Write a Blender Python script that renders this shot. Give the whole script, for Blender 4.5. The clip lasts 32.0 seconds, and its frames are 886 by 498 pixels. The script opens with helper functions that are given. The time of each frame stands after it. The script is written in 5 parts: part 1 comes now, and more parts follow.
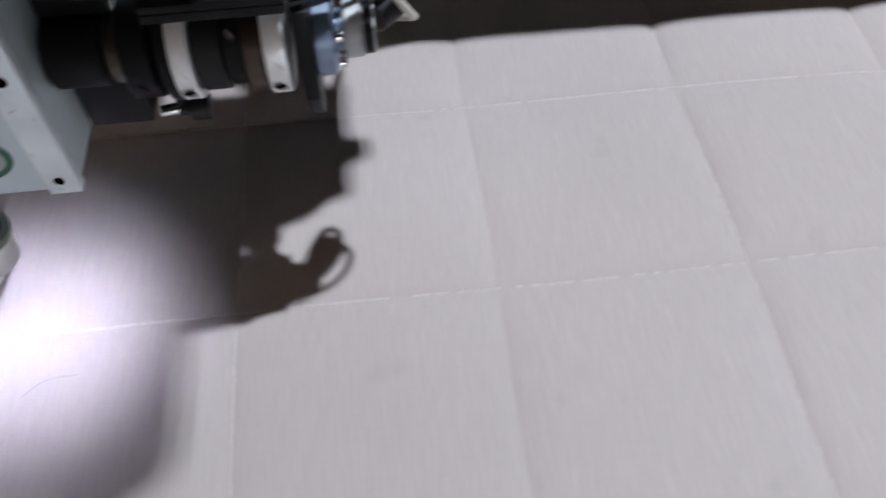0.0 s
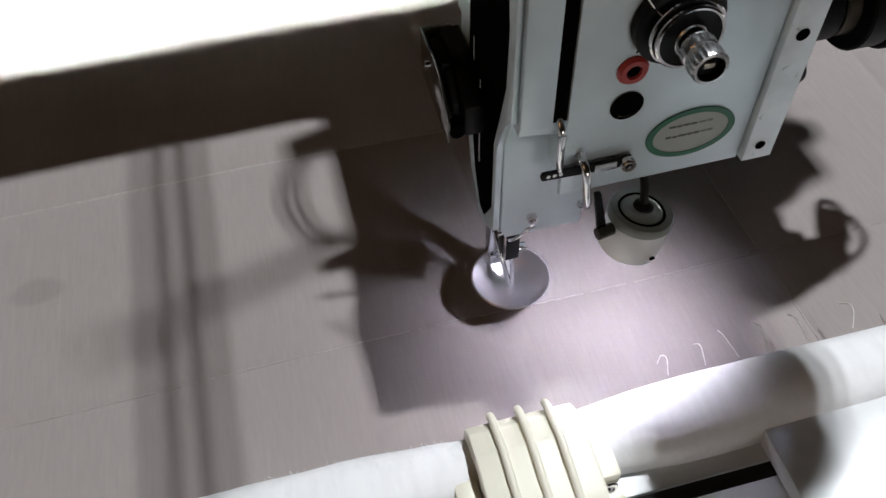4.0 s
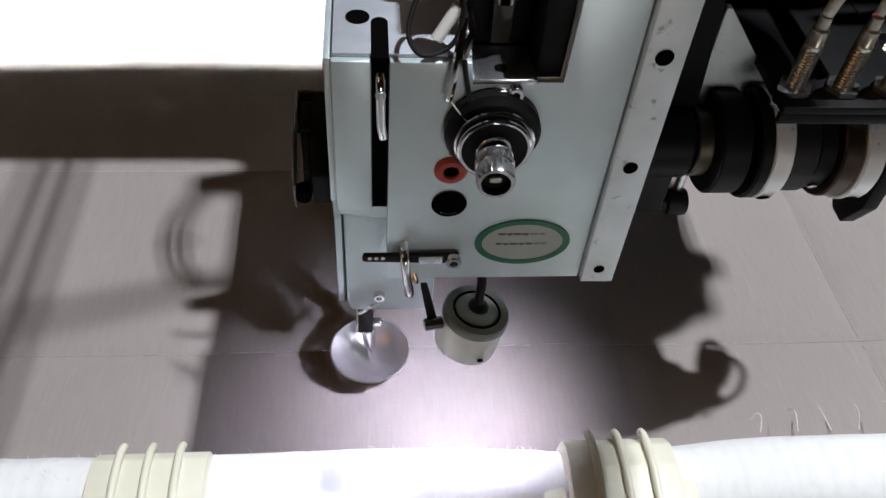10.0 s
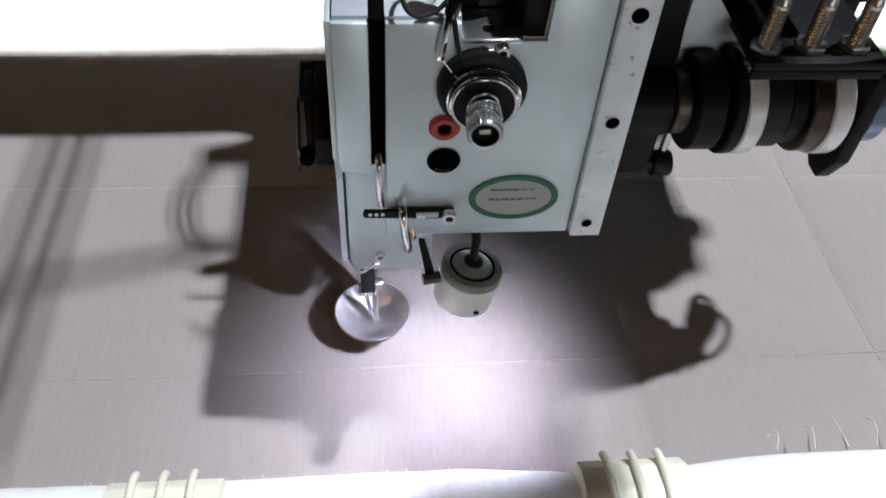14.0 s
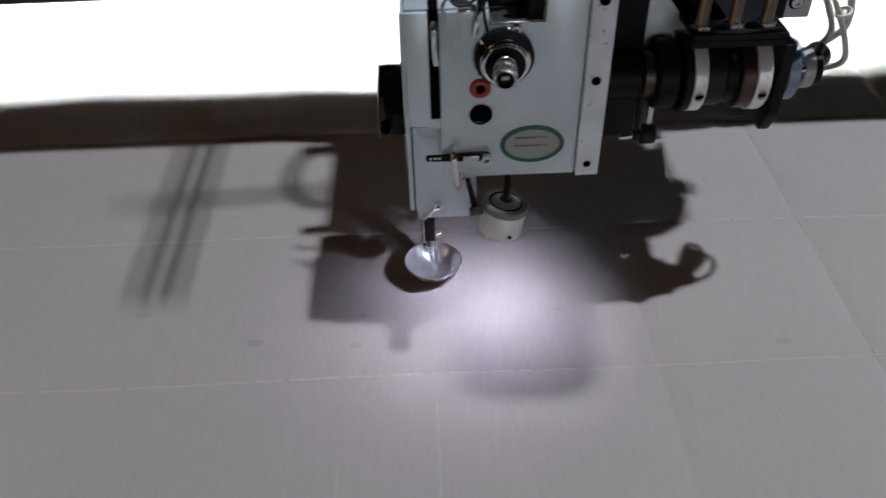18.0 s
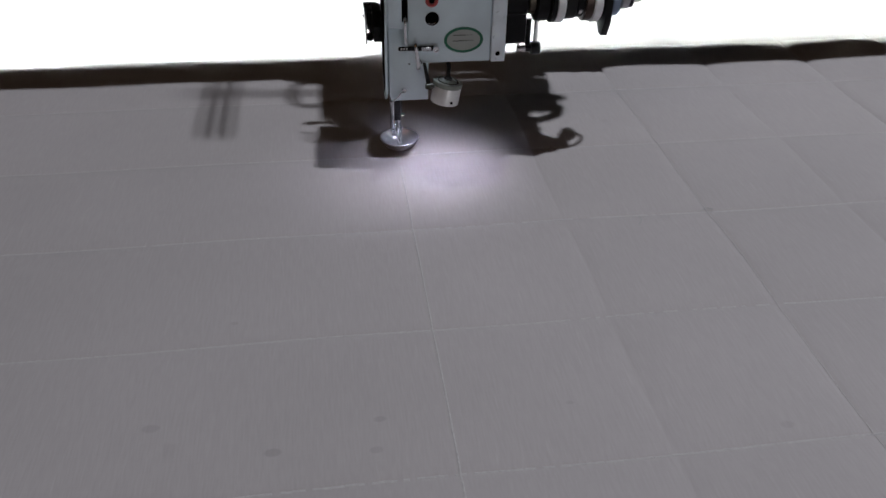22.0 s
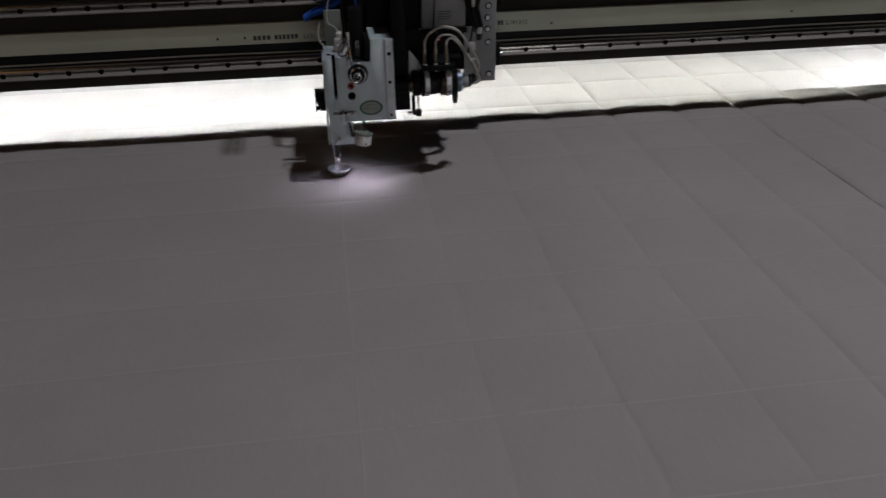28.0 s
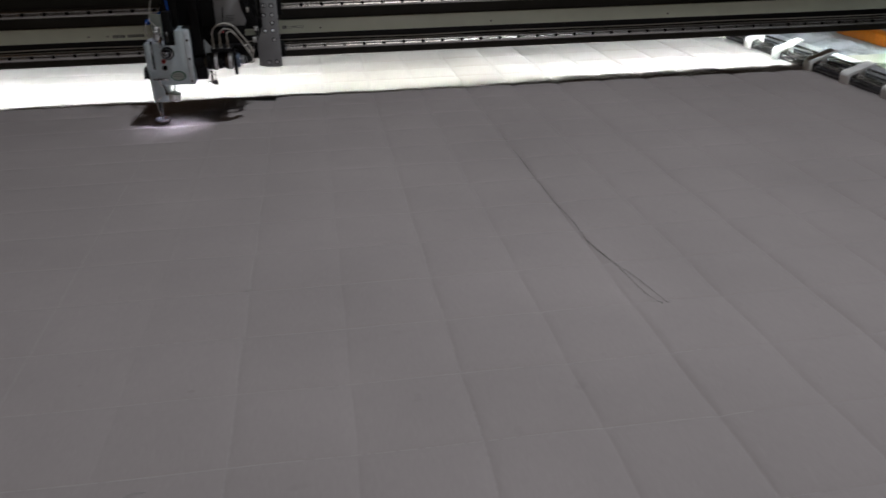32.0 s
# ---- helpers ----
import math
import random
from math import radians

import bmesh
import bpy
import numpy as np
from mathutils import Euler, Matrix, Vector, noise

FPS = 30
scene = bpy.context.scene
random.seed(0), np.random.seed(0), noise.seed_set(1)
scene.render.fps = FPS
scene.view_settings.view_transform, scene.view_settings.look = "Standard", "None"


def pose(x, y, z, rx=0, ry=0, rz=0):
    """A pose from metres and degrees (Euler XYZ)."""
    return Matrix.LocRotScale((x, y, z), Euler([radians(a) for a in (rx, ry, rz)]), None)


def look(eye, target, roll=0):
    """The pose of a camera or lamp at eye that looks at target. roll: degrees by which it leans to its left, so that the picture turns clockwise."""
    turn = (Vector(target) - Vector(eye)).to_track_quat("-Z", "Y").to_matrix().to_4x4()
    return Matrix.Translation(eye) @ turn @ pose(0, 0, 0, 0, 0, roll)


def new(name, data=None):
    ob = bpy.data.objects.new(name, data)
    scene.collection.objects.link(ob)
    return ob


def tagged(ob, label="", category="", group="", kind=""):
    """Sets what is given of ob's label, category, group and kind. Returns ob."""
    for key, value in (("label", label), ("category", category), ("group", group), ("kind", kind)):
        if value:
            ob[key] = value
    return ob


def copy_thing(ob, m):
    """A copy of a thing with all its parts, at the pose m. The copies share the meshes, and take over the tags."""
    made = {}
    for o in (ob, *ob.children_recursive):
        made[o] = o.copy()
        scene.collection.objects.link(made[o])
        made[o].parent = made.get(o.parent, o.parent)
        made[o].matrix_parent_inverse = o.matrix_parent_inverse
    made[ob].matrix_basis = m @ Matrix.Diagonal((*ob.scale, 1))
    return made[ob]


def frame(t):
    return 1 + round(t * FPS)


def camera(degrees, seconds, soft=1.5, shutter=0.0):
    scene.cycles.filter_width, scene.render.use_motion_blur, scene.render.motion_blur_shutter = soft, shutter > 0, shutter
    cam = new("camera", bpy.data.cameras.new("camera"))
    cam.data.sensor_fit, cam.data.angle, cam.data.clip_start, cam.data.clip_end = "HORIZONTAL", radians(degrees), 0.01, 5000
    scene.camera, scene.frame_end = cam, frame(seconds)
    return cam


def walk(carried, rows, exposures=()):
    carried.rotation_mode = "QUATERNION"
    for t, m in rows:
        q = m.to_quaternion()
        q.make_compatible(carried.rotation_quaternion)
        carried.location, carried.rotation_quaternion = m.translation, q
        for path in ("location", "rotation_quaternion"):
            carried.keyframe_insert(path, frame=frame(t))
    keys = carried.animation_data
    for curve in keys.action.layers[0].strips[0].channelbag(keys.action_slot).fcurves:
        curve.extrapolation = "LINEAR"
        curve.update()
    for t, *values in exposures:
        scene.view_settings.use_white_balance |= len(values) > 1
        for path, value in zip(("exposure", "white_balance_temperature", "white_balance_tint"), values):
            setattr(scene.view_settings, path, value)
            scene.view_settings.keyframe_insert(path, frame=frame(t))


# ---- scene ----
cam = camera(56.7, 32.0, soft=1.5, shutter=0.35)
PATH = [
    (0, (0.3955, -0.0613, 0.3990), (0.4486, 0.5193, -0.4134), -1.45),
    (0.5, (0.3027, -0.1066, 0.3694), (0.3570, 0.5074, -0.4180), -2.01),
    (1, (0.2334, -0.1154, 0.3561), (0.2359, 0.4678, -0.4562), -5.22),
    (1.5, (0.1565, -0.1625, 0.3436), (0.1770, 0.4273, -0.4636), -2.51),
    (2, (0.1406, -0.1619, 0.3285), (0.1985, 0.3631, -0.5206), 0.34),
    (2.5, (0.1430, -0.1671, 0.3314), (0.2183, 0.3672, -0.5105), 1.25),
    (3, (0.1457, -0.1813, 0.3536), (0.2074, 0.3793, -0.4722), -2.28),
    (3.5, (0.0845, -0.1965, 0.3656), (0.2025, 0.3994, -0.4287), -4.49),
    (4, (0.0562, -0.1963, 0.3804), (0.1917, 0.4053, -0.4068), -2.42),
    (4.5, (0.0394, -0.2066, 0.3643), (0.1807, 0.3840, -0.4303), 0.13),
    (6.5, (0.0115, -0.2207, 0.3626), (0.1720, 0.3931, -0.4104), 6.45),
    (7, (0.0169, -0.2167, 0.3801), (0.1628, 0.4272, -0.3710), 7.39),
    (7.5, (0.0132, -0.2136, 0.3837), (0.1530, 0.4355, -0.3641), 7.58),
    (8, (0.0103, -0.2127, 0.3789), (0.1412, 0.4382, -0.3690), 7.18),
    (8.5, (0.0137, -0.2167, 0.3822), (0.1327, 0.4359, -0.3661), 6.69),
    (9, (0.0155, -0.2248, 0.3856), (0.1212, 0.4339, -0.3593), 5.73),
    (9.5, (0.0108, -0.2273, 0.3835), (0.1083, 0.4358, -0.3586), 5.51),
    (10, (0.0064, -0.2259, 0.3862), (0.0956, 0.4372, -0.3570), 5.18),
    (10.5, (0.0055, -0.2250, 0.3832), (0.0864, 0.4377, -0.3613), 4.62),
    (11, (0.0083, -0.2197, 0.3858), (0.0819, 0.4454, -0.3573), 4.02),
    (11.5, (0.0113, -0.2089, 0.3899), (0.0838, 0.4513, -0.3577), 3.74),
    (12, (0.0142, -0.2083, 0.3909), (0.0851, 0.4487, -0.3597), 3.47),
    (12.5, (0.0026, -0.2167, 0.3908), (0.0822, 0.4375, -0.3613), 4.10),
    (13, (0.0078, -0.2112, 0.3910), (0.0780, 0.4458, -0.3595), 3.50),
    (13.5, (0.0039, -0.2187, 0.3923), (0.0860, 0.4323, -0.3623), 4.15),
    (14, (0.0036, -0.2126, 0.3917), (0.0878, 0.4448, -0.3572), 4.11),
    (14.5, (0.0022, -0.2097, 0.3962), (0.0894, 0.4513, -0.3490), 3.97),
    (16.5, (0.0230, -0.1541, 0.4153), (0.0831, 0.5616, -0.2805), 1.26),
    (17, (0.0576, -0.0913, 0.4147), (0.0877, 0.6325, -0.2747), -0.84),
    (17.5, (0.0626, -0.0470, 0.4078), (0.0664, 0.6885, -0.2697), -2.33),
    (18, (-0.0008, -0.0160, 0.4234), (0.0160, 0.7378, -0.2335), -1.51),
    (18.5, (-0.0457, -0.0252, 0.4234), (0.0195, 0.7315, -0.2271), 0.26),
    (19, (-0.0595, -0.0316, 0.4290), (0.0360, 0.7367, -0.2040), 1.21),
    (19.5, (-0.0773, -0.0234, 0.4360), (0.0390, 0.7461, -0.1919), 1.48),
    (20, (-0.0753, -0.0151, 0.4383), (0.0432, 0.7589, -0.1837), 1.41),
    (20.5, (-0.0650, -0.0016, 0.4409), (0.0473, 0.7752, -0.1787), 1.48),
    (21, (-0.0660, -0.0036, 0.4404), (0.0539, 0.7827, -0.1656), 1.46),
    (21.5, (-0.0546, 0.0073, 0.4477), (0.0547, 0.7962, -0.1570), 1.33),
    (22, (-0.0687, -0.0132, 0.4370), (0.0526, 0.7975, -0.1358), 1.13),
    (22.5, (-0.0187, -0.0081, 0.4696), (0.0494, 0.8272, -0.0759), 1.09),
    (23, (-0.0697, 0.0076, 0.5257), (0.0425, 0.8553, 0.0072), 0.78),
    (23.5, (-0.0596, 0.0084, 0.5417), (0.0502, 0.8574, 0.0249), 0.99),
    (24, (-0.0583, 0.0053, 0.5435), (0.0479, 0.8635, 0.0413), 0.52),
    (24.5, (-0.0590, 0.0058, 0.5492), (0.0479, 0.8670, 0.0525), 0.05),
    (26.5, (-0.0553, 0.0123, 0.5623), (0.0426, 0.8865, 0.0866), -1.41),
    (27, (-0.0675, 0.0037, 0.5769), (0.0356, 0.8772, 0.1012), -1.60),
    (27.5, (-0.0627, 0.0053, 0.5828), (0.0425, 0.8778, 0.1056), -1.59),
    (28, (-0.0020, -0.0589, 0.5968), (0.1178, 0.8135, 0.1229), -0.93),
    (28.5, (0.1356, -0.2532, 0.6476), (0.2590, 0.6168, 0.1703), -0.49),
    (29, (0.3478, -0.4294, 0.6423), (0.4917, 0.4447, 0.1785), -0.06),
    (30, (0.5457, -0.5311, 0.6366), (0.7679, 0.3362, 0.1912), 1.58),
    (31, (0.5664, -0.5623, 0.5977), (0.7917, 0.3195, 0.1833), 1.73),
    (32, (0.4410, -0.5911, 0.6127), (0.5726, 0.3101, 0.1998), -1.02),
]

EXPOSURES = [(0, 0.45, 6150, 14), (1.2, 0.3, 6150, 14), (2, -0.4, 6600, 14), (4.5, -0.05, 6680, 14), (9, 0.12, 6650, 14), (11, 0.2, 6550, 14), (14, 0.4, 6350, 14), (16.5, 0.6, 6150, 14),
             (17, -0.1, 6200, 14), (18, -0.3, 6200, 14), (19, -0.75, 6200, 14), (20.5, -0.95, 6250, 14), (21, -0.75, 6200, 14), (22, -0.52, 6150, 14), (23, -1.38, 6480, 16), (28, -1.4, 6480, 15), (32, -1.1, 6500, 15)]
walk(cam, [(t, look(eye, target, roll)) for t, eye, target, roll in PATH], EXPOSURES)

# ---- light: one high-bay lamp that throws the shadows, added front and side fill lights, the glowing parts of the machine ----
world = bpy.data.worlds.new("hall")
scene.world = world
world.use_nodes = True
world.node_tree.nodes["Background"].inputs[0].default_value = (0.6, 0.42, 0.26, 1)
world.node_tree.nodes["Background"].inputs[1].default_value = 0.002


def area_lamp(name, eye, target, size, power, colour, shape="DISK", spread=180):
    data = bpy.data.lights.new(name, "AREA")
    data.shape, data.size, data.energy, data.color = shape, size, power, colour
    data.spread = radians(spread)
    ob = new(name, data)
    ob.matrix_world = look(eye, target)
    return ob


for dx in (-0.085, 0.0, 0.085):
    tube = area_lamp("high_bay_lamp", (2.4 + dx, 0.77, 7.1), (1.00 + dx, 0.45, 0), 0.17, 26, (0.90, 0.97, 1.0), "RECTANGLE", 65)
    tube.data.size_y = 0.016
# Unseen fills added: low front one for upright faces, warm one browns shadows.
area_lamp("front_fill", (1.4, -6.2, 0.55), (0.4, 0.3, 0.1), 1.8, 47, (0.98, 0.95, 0.90), "SQUARE")
area_lamp("warm_side_fill", (-5.0, -2.5, 4.5), (0.4, 0.6, 0.0), 2.5, 20, (1.0, 0.53, 0.21), "SQUARE")


# ---- materials ----
def material(name, colour, rough=0.5, metal=0.0, spread=0.12, scale=40.0, bump=0.05, bump_scale=400.0, coat=0.0, gloss=0.5, specks=0.0):
    """Paint, metal or plastic with stains at one scale and grain at another."""
    m = bpy.data.materials.new(name)
    m.use_nodes = True
    n, l = m.node_tree.nodes, m.node_tree.links
    p = n["Principled BSDF"]
    tc = n.new("ShaderNodeTexCoord")
    big, small = n.new("ShaderNodeTexNoise"), n.new("ShaderNodeTexNoise")
    big.inputs["Scale"].default_value, big.inputs["Detail"].default_value = scale, 6
    small.inputs["Scale"].default_value, small.inputs["Detail"].default_value = bump_scale, 3
    for t in (big, small):
        l.new(tc.outputs["Object"], t.inputs["Vector"])
    ramp = n.new("ShaderNodeMapRange")
    ramp.inputs[1].default_value, ramp.inputs[2].default_value = 0.3, 0.7
    ramp.inputs[3].default_value, ramp.inputs[4].default_value = 1 - spread, 1 + spread * 0.6
    l.new(big.outputs["Fac"], ramp.inputs[0])
    mix = n.new("ShaderNodeMix")
    mix.data_type, mix.blend_type = "RGBA", "MULTIPLY"
    mix.inputs["Factor"].default_value = 1
    mix.inputs["A"].default_value = (*colour, 1)
    l.new(ramp.outputs[0], mix.inputs["B"])
    if specks:
        dots, cut, k = n.new("ShaderNodeTexNoise"), n.new("ShaderNodeMapRange"), n.new("ShaderNodeMath")
        dots.inputs["Scale"].default_value, dots.inputs["Detail"].default_value = 170, 3
        l.new(tc.outputs["Object"], dots.inputs["Vector"])
        cut.inputs[1].default_value, cut.inputs[2].default_value = 0.66, 0.72
        cut.inputs[3].default_value, cut.inputs[4].default_value = 1.0, 1 - specks
        l.new(dots.outputs["Fac"], cut.inputs[0])
        k.operation = "MULTIPLY"
        l.new(ramp.outputs[0], k.inputs[0])
        l.new(cut.outputs[0], k.inputs[1])
        l.new(k.outputs[0], mix.inputs["B"])
    l.new(mix.outputs["Result"], p.inputs["Base Color"])
    rr = n.new("ShaderNodeMapRange")
    rr.inputs[3].default_value, rr.inputs[4].default_value = max(0.02, rough - 0.05), min(1, rough + 0.05)
    l.new(small.outputs["Fac"], rr.inputs[0])
    l.new(rr.outputs[0], p.inputs["Roughness"])
    p.inputs["Metallic"].default_value = metal
    p.inputs["Coat Weight"].default_value = coat
    p.inputs["Specular IOR Level"].default_value = gloss
    b = n.new("ShaderNodeBump")
    b.inputs["Strength"].default_value, b.inputs["Distance"].default_value = bump, 0.0006
    l.new(small.outputs["Fac"], b.inputs["Height"])
    l.new(b.outputs[0], p.inputs["Normal"])
    return m


def glow(name, colour, strength):
    m = bpy.data.materials.new(name)
    m.use_nodes = True
    p = m.node_tree.nodes["Principled BSDF"]
    p.inputs["Base Color"].default_value = (0.8, 0.8, 0.8, 1)
    p.inputs["Emission Color"].default_value = (*colour, 1)
    p.inputs["Emission Strength"].default_value = strength
    return m


def cloth_material(name, colour, weave=900.0, strength=0.5, stains=0.2, spots=()):
    """Woven cloth: fine threads both ways, slubs along y and faint stains."""
    m = bpy.data.materials.new(name)
    m.use_nodes = True
    n, l = m.node_tree.nodes, m.node_tree.links
    p = n["Principled BSDF"]
    tc = n.new("ShaderNodeTexCoord")

    def noise_at(sx, sy, sz, scale, detail=4.0):
        mp = n.new("ShaderNodeMapping")
        mp.inputs["Scale"].default_value = (sx, sy, sz)
        l.new(tc.outputs["Object"], mp.inputs[0])
        t = n.new("ShaderNodeTexNoise")
        t.inputs["Scale"].default_value, t.inputs["Detail"].default_value = scale, detail
        l.new(mp.outputs[0], t.inputs["Vector"])
        return t

    def ranged(src, a, b, lo, hi):
        r = n.new("ShaderNodeMapRange")
        r.inputs[1].default_value, r.inputs[2].default_value = a, b
        r.inputs[3].default_value, r.inputs[4].default_value = lo, hi
        l.new(src.outputs["Fac"], r.inputs[0])
        return r

    def times(a, b):
        k = n.new("ShaderNodeMath")
        k.operation = "MULTIPLY"
        l.new(a.outputs[0], k.inputs[0])
        l.new(b.outputs[0], k.inputs[1])
        return k

    slub_y, slub_x = noise_at(1, 0.10, 1, weave * 0.62), noise_at(0.05, 1, 1, weave)
    blot, patch = noise_at(1, 1, 1, 22, 2), noise_at(1, 1, 1, 2.6, 5)
    f = times(ranged(slub_y, 0.3, 0.72, 0.955, 1.04), ranged(slub_x, 0.3, 0.7, 0.99, 1.01))
    f = times(f, ranged(noise_at(1, 0.07, 1, 260, 2), 0.64, 0.74, 1.0, 1.05))
    f = times(f, ranged(blot, 0.70, 0.80, 1.0, 1 - stains))
    f = times(f, ranged(patch, 0.3, 0.7, 0.91, 1.06))
    for x, y, w, depth in spots:
        mp = n.new("ShaderNodeMapping")
        mp.vector_type = "POINT"
        mp.inputs["Location"].default_value = (-x / w, -y / (w * 0.6), 0)
        mp.inputs["Scale"].default_value = (1 / w, 1 / (w * 0.6), 0)
        l.new(tc.outputs["Object"], mp.inputs[0])
        ln, ad = n.new("ShaderNodeVectorMath"), n.new("ShaderNodeMath")
        ln.operation, ad.operation = "LENGTH", "ADD"
        l.new(mp.outputs[0], ln.inputs[0])
        l.new(ln.outputs["Value"], ad.inputs[0])
        l.new(blot.outputs["Fac"], ad.inputs[1])
        r = n.new("ShaderNodeMapRange")
        r.interpolation_type = "SMOOTHSTEP"
        r.inputs[1].default_value, r.inputs[2].default_value = 1.1, 1.6
        r.inputs[3].default_value, r.inputs[4].default_value = 1 - depth, 1.0
        l.new(ad.outputs[0], r.inputs[0])
        f = times(f, r)
    mix = n.new("ShaderNodeMix")
    mix.data_type, mix.blend_type = "RGBA", "MULTIPLY"
    mix.inputs["Factor"].default_value = 1
    mix.inputs["A"].default_value = (*colour, 1)
    l.new(f.outputs[0], mix.inputs["B"])
    l.new(mix.outputs["Result"], p.inputs["Base Color"])
    p.inputs["Roughness"].default_value = 0.9
    p.inputs["Sheen Weight"].default_value = 0.15
    b = n.new("ShaderNodeBump")
    b.inputs["Strength"].default_value, b.inputs["Distance"].default_value = strength, 0.0005
    l.new(slub_y.outputs["Fac"], b.inputs["Height"])
    l.new(b.outputs[0], p.inputs["Normal"])
    return m


FABRIC = cloth_material("grey_beige_cloth", (0.336, 0.296, 0.289), strength=0.22, stains=0.1, spots=((-0.112, 0.128, 0.017, 0.16), (-0.125, 0.378, 0.006, 0.17), (-0.05, 0.40, 0.005, 0.14), (-0.055, 0.372, 0.006, 0.13), (-0.21, 0.41, 0.007, 0.13), (-0.16, 0.52, 0.004, 0.13), (0.09, 0.40, 0.004, 0.1), (0.24, 0.36, 0.006, 0.1)))
THREAD = material("seam_thread", (0.39, 0.352, 0.342), 0.8, spread=0.1, scale=300)
PADDING = cloth_material("white_padding", (0.94, 0.95, 0.97), weave=300, strength=0.4, stains=0.03)
LINING = material("glossy_dark_lining", (0.045, 0.043, 0.045), 0.16, 0.0, 0.5, 14, 0.5, 70, 0.6)
CLIP = material("white_clip_plastic", (0.93, 0.93, 0.91), 0.4, spread=0.06, scale=25, bump=0.03)
WHITE_THREAD = material("white_thread", (0.75, 0.73, 0.70), 0.8)
CREAM = material("cream_plastic", (0.86, 0.84, 0.71), 0.42, spread=0.06, scale=25, bump=0.03)
ALU = material("brushed_aluminium", (0.76, 0.78, 0.80), 0.42, 0.35, 0.10, 30, 0.06, 700)
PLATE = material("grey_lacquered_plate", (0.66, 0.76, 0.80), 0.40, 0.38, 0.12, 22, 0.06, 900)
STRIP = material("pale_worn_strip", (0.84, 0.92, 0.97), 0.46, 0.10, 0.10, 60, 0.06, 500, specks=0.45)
STEEL = material("machined_steel", (0.55, 0.56, 0.58), 0.24, 0.95, 0.08, 60, 0.01, 900)
CHROME = material("chrome", (0.75, 0.75, 0.77), 0.10, 1.0, 0.05, 60, 0.0, 900)
POLISHED = material("polished_bowl", (0.86, 0.84, 0.87), 0.34, 1.0, 0.04, 60, 0.0, 300)
BLACK = material("black_oxide", (0.009, 0.009, 0.010), 0.45, 0.0, 0.2, 60, 0.06, 500, gloss=0.12)
RUBBER = material("black_rubber", (0.012, 0.012, 0.013), 0.5, 0.0, 0.2, 60, 0.05, 500, gloss=0.25)
HOLE = material("dark_hole", (0.003, 0.003, 0.003), 0.9, gloss=0.0)
RED = material("red_plastic", (0.42, 0.045, 0.04), 0.4)
GREEN = material("green_ink", (0.013, 0.140, 0.075), 0.45)
STICKER = material("grey_sticker", (0.40, 0.43, 0.40), 0.5, spread=0.06)
INK = material("grey_ink", (0.10, 0.11, 0.10), 0.6)
FAINT = material("faded_ink", (0.24, 0.26, 0.24), 0.6)
OLIVE = material("olive_grey_cap", (0.24, 0.265, 0.235), 0.42)
LENS = material("glossy_grey_dome", (0.23, 0.26, 0.235), 0.05, 0.0, 0.04, 30, 0.0, 100, 1.0)
DECK = material("blue_grey_deck", (0.52, 0.55, 0.62), 0.42, 0.25, 0.14, 60, 0.0, 600)
SMOKED = material("smoked_plastic", (0.035, 0.032, 0.026), 0.12, 0.0, 0.2, 60, 0.0, 300, 0.5)
SHELL = material("satin_lamp_shell", (0.90, 0.90, 0.90), 0.34, 0.30, 0.05, 60, 0.01, 700)
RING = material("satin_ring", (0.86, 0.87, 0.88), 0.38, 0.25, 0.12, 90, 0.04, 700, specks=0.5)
WHITE = material("white_enamel", (0.86, 0.86, 0.85), 0.35, 0.0, 0.05)
BRASS = material("nickelled_brass", (0.50, 0.47, 0.41), 0.34, 0.9, 0.05, 60, 0.0, 900)
BRONZE = material("bronze_sleeve", (0.085, 0.072, 0.055), 0.4, 0.8, 0.2, 80, 0.05, 500)
COPPER = material("oiled_collar", (0.070, 0.050, 0.042), 0.35, 0.8, 0.25, 60, 0.05, 500)
BLUE_DISC = material("blue_grey_disc", (0.20, 0.25, 0.34), 0.3, 0.6)
BLUE = material("blue_hose", (0.03, 0.15, 0.72), 0.25)
CABLE = material("grey_white_cable", (0.55, 0.53, 0.48), 0.5)
BEAM = material("beige_green_paint", (0.45, 0.455, 0.37), 0.42, 0.0, 0.10, 9, 0.05, 400)
PALE_PAINT = material("pale_green_paint", (0.80, 0.86, 0.70), 0.34, 0.0, 0.08, 9, 0.03, 400)
DARK = material("dark_gantry_paint", (0.038, 0.036, 0.029), 0.55, 0.0, 0.2, 12, 0.05, 300, gloss=0.2)
RAIL = material("ground_rail_steel", (0.74, 0.73, 0.71), 0.20, 0.95, 0.15, 14, 0.03, 500)
CASE = material("grey_motor_case", (0.40, 0.41, 0.42), 0.45, 0.1, 0.06)
ORANGE = material("orange_enamel", (0.80, 0.24, 0.02), 0.4)
SHEET = material("milky_plastic_film", (0.66, 0.69, 0.73), 0.25, 0.0, 0.15, 6, 0.3, 30)
FLOOR = material("grey_hall_floor", (0.36, 0.35, 0.335), 0.6, 0.0, 0.2, 1.2, 0.1, 60)
WALL = material("hall_wall", (0.14, 0.13, 0.115), 0.8, 0.0, 0.15, 0.8, 0.1, 40)
LED_SPOT = glow("violet_white_led", (0.82, 0.83, 1.0), 980)
LED_STRIP = glow("white_led_strip", (0.91, 1.03, 0.99), 320)
# Weaker glow for the strip segment right of the head.
LED_DIM = glow("dim_led_strip", (0.91, 1.03, 0.92), 200)
RED_LED = glow("red_indicator", (1.0, 0.04, 0.03), 2.5)


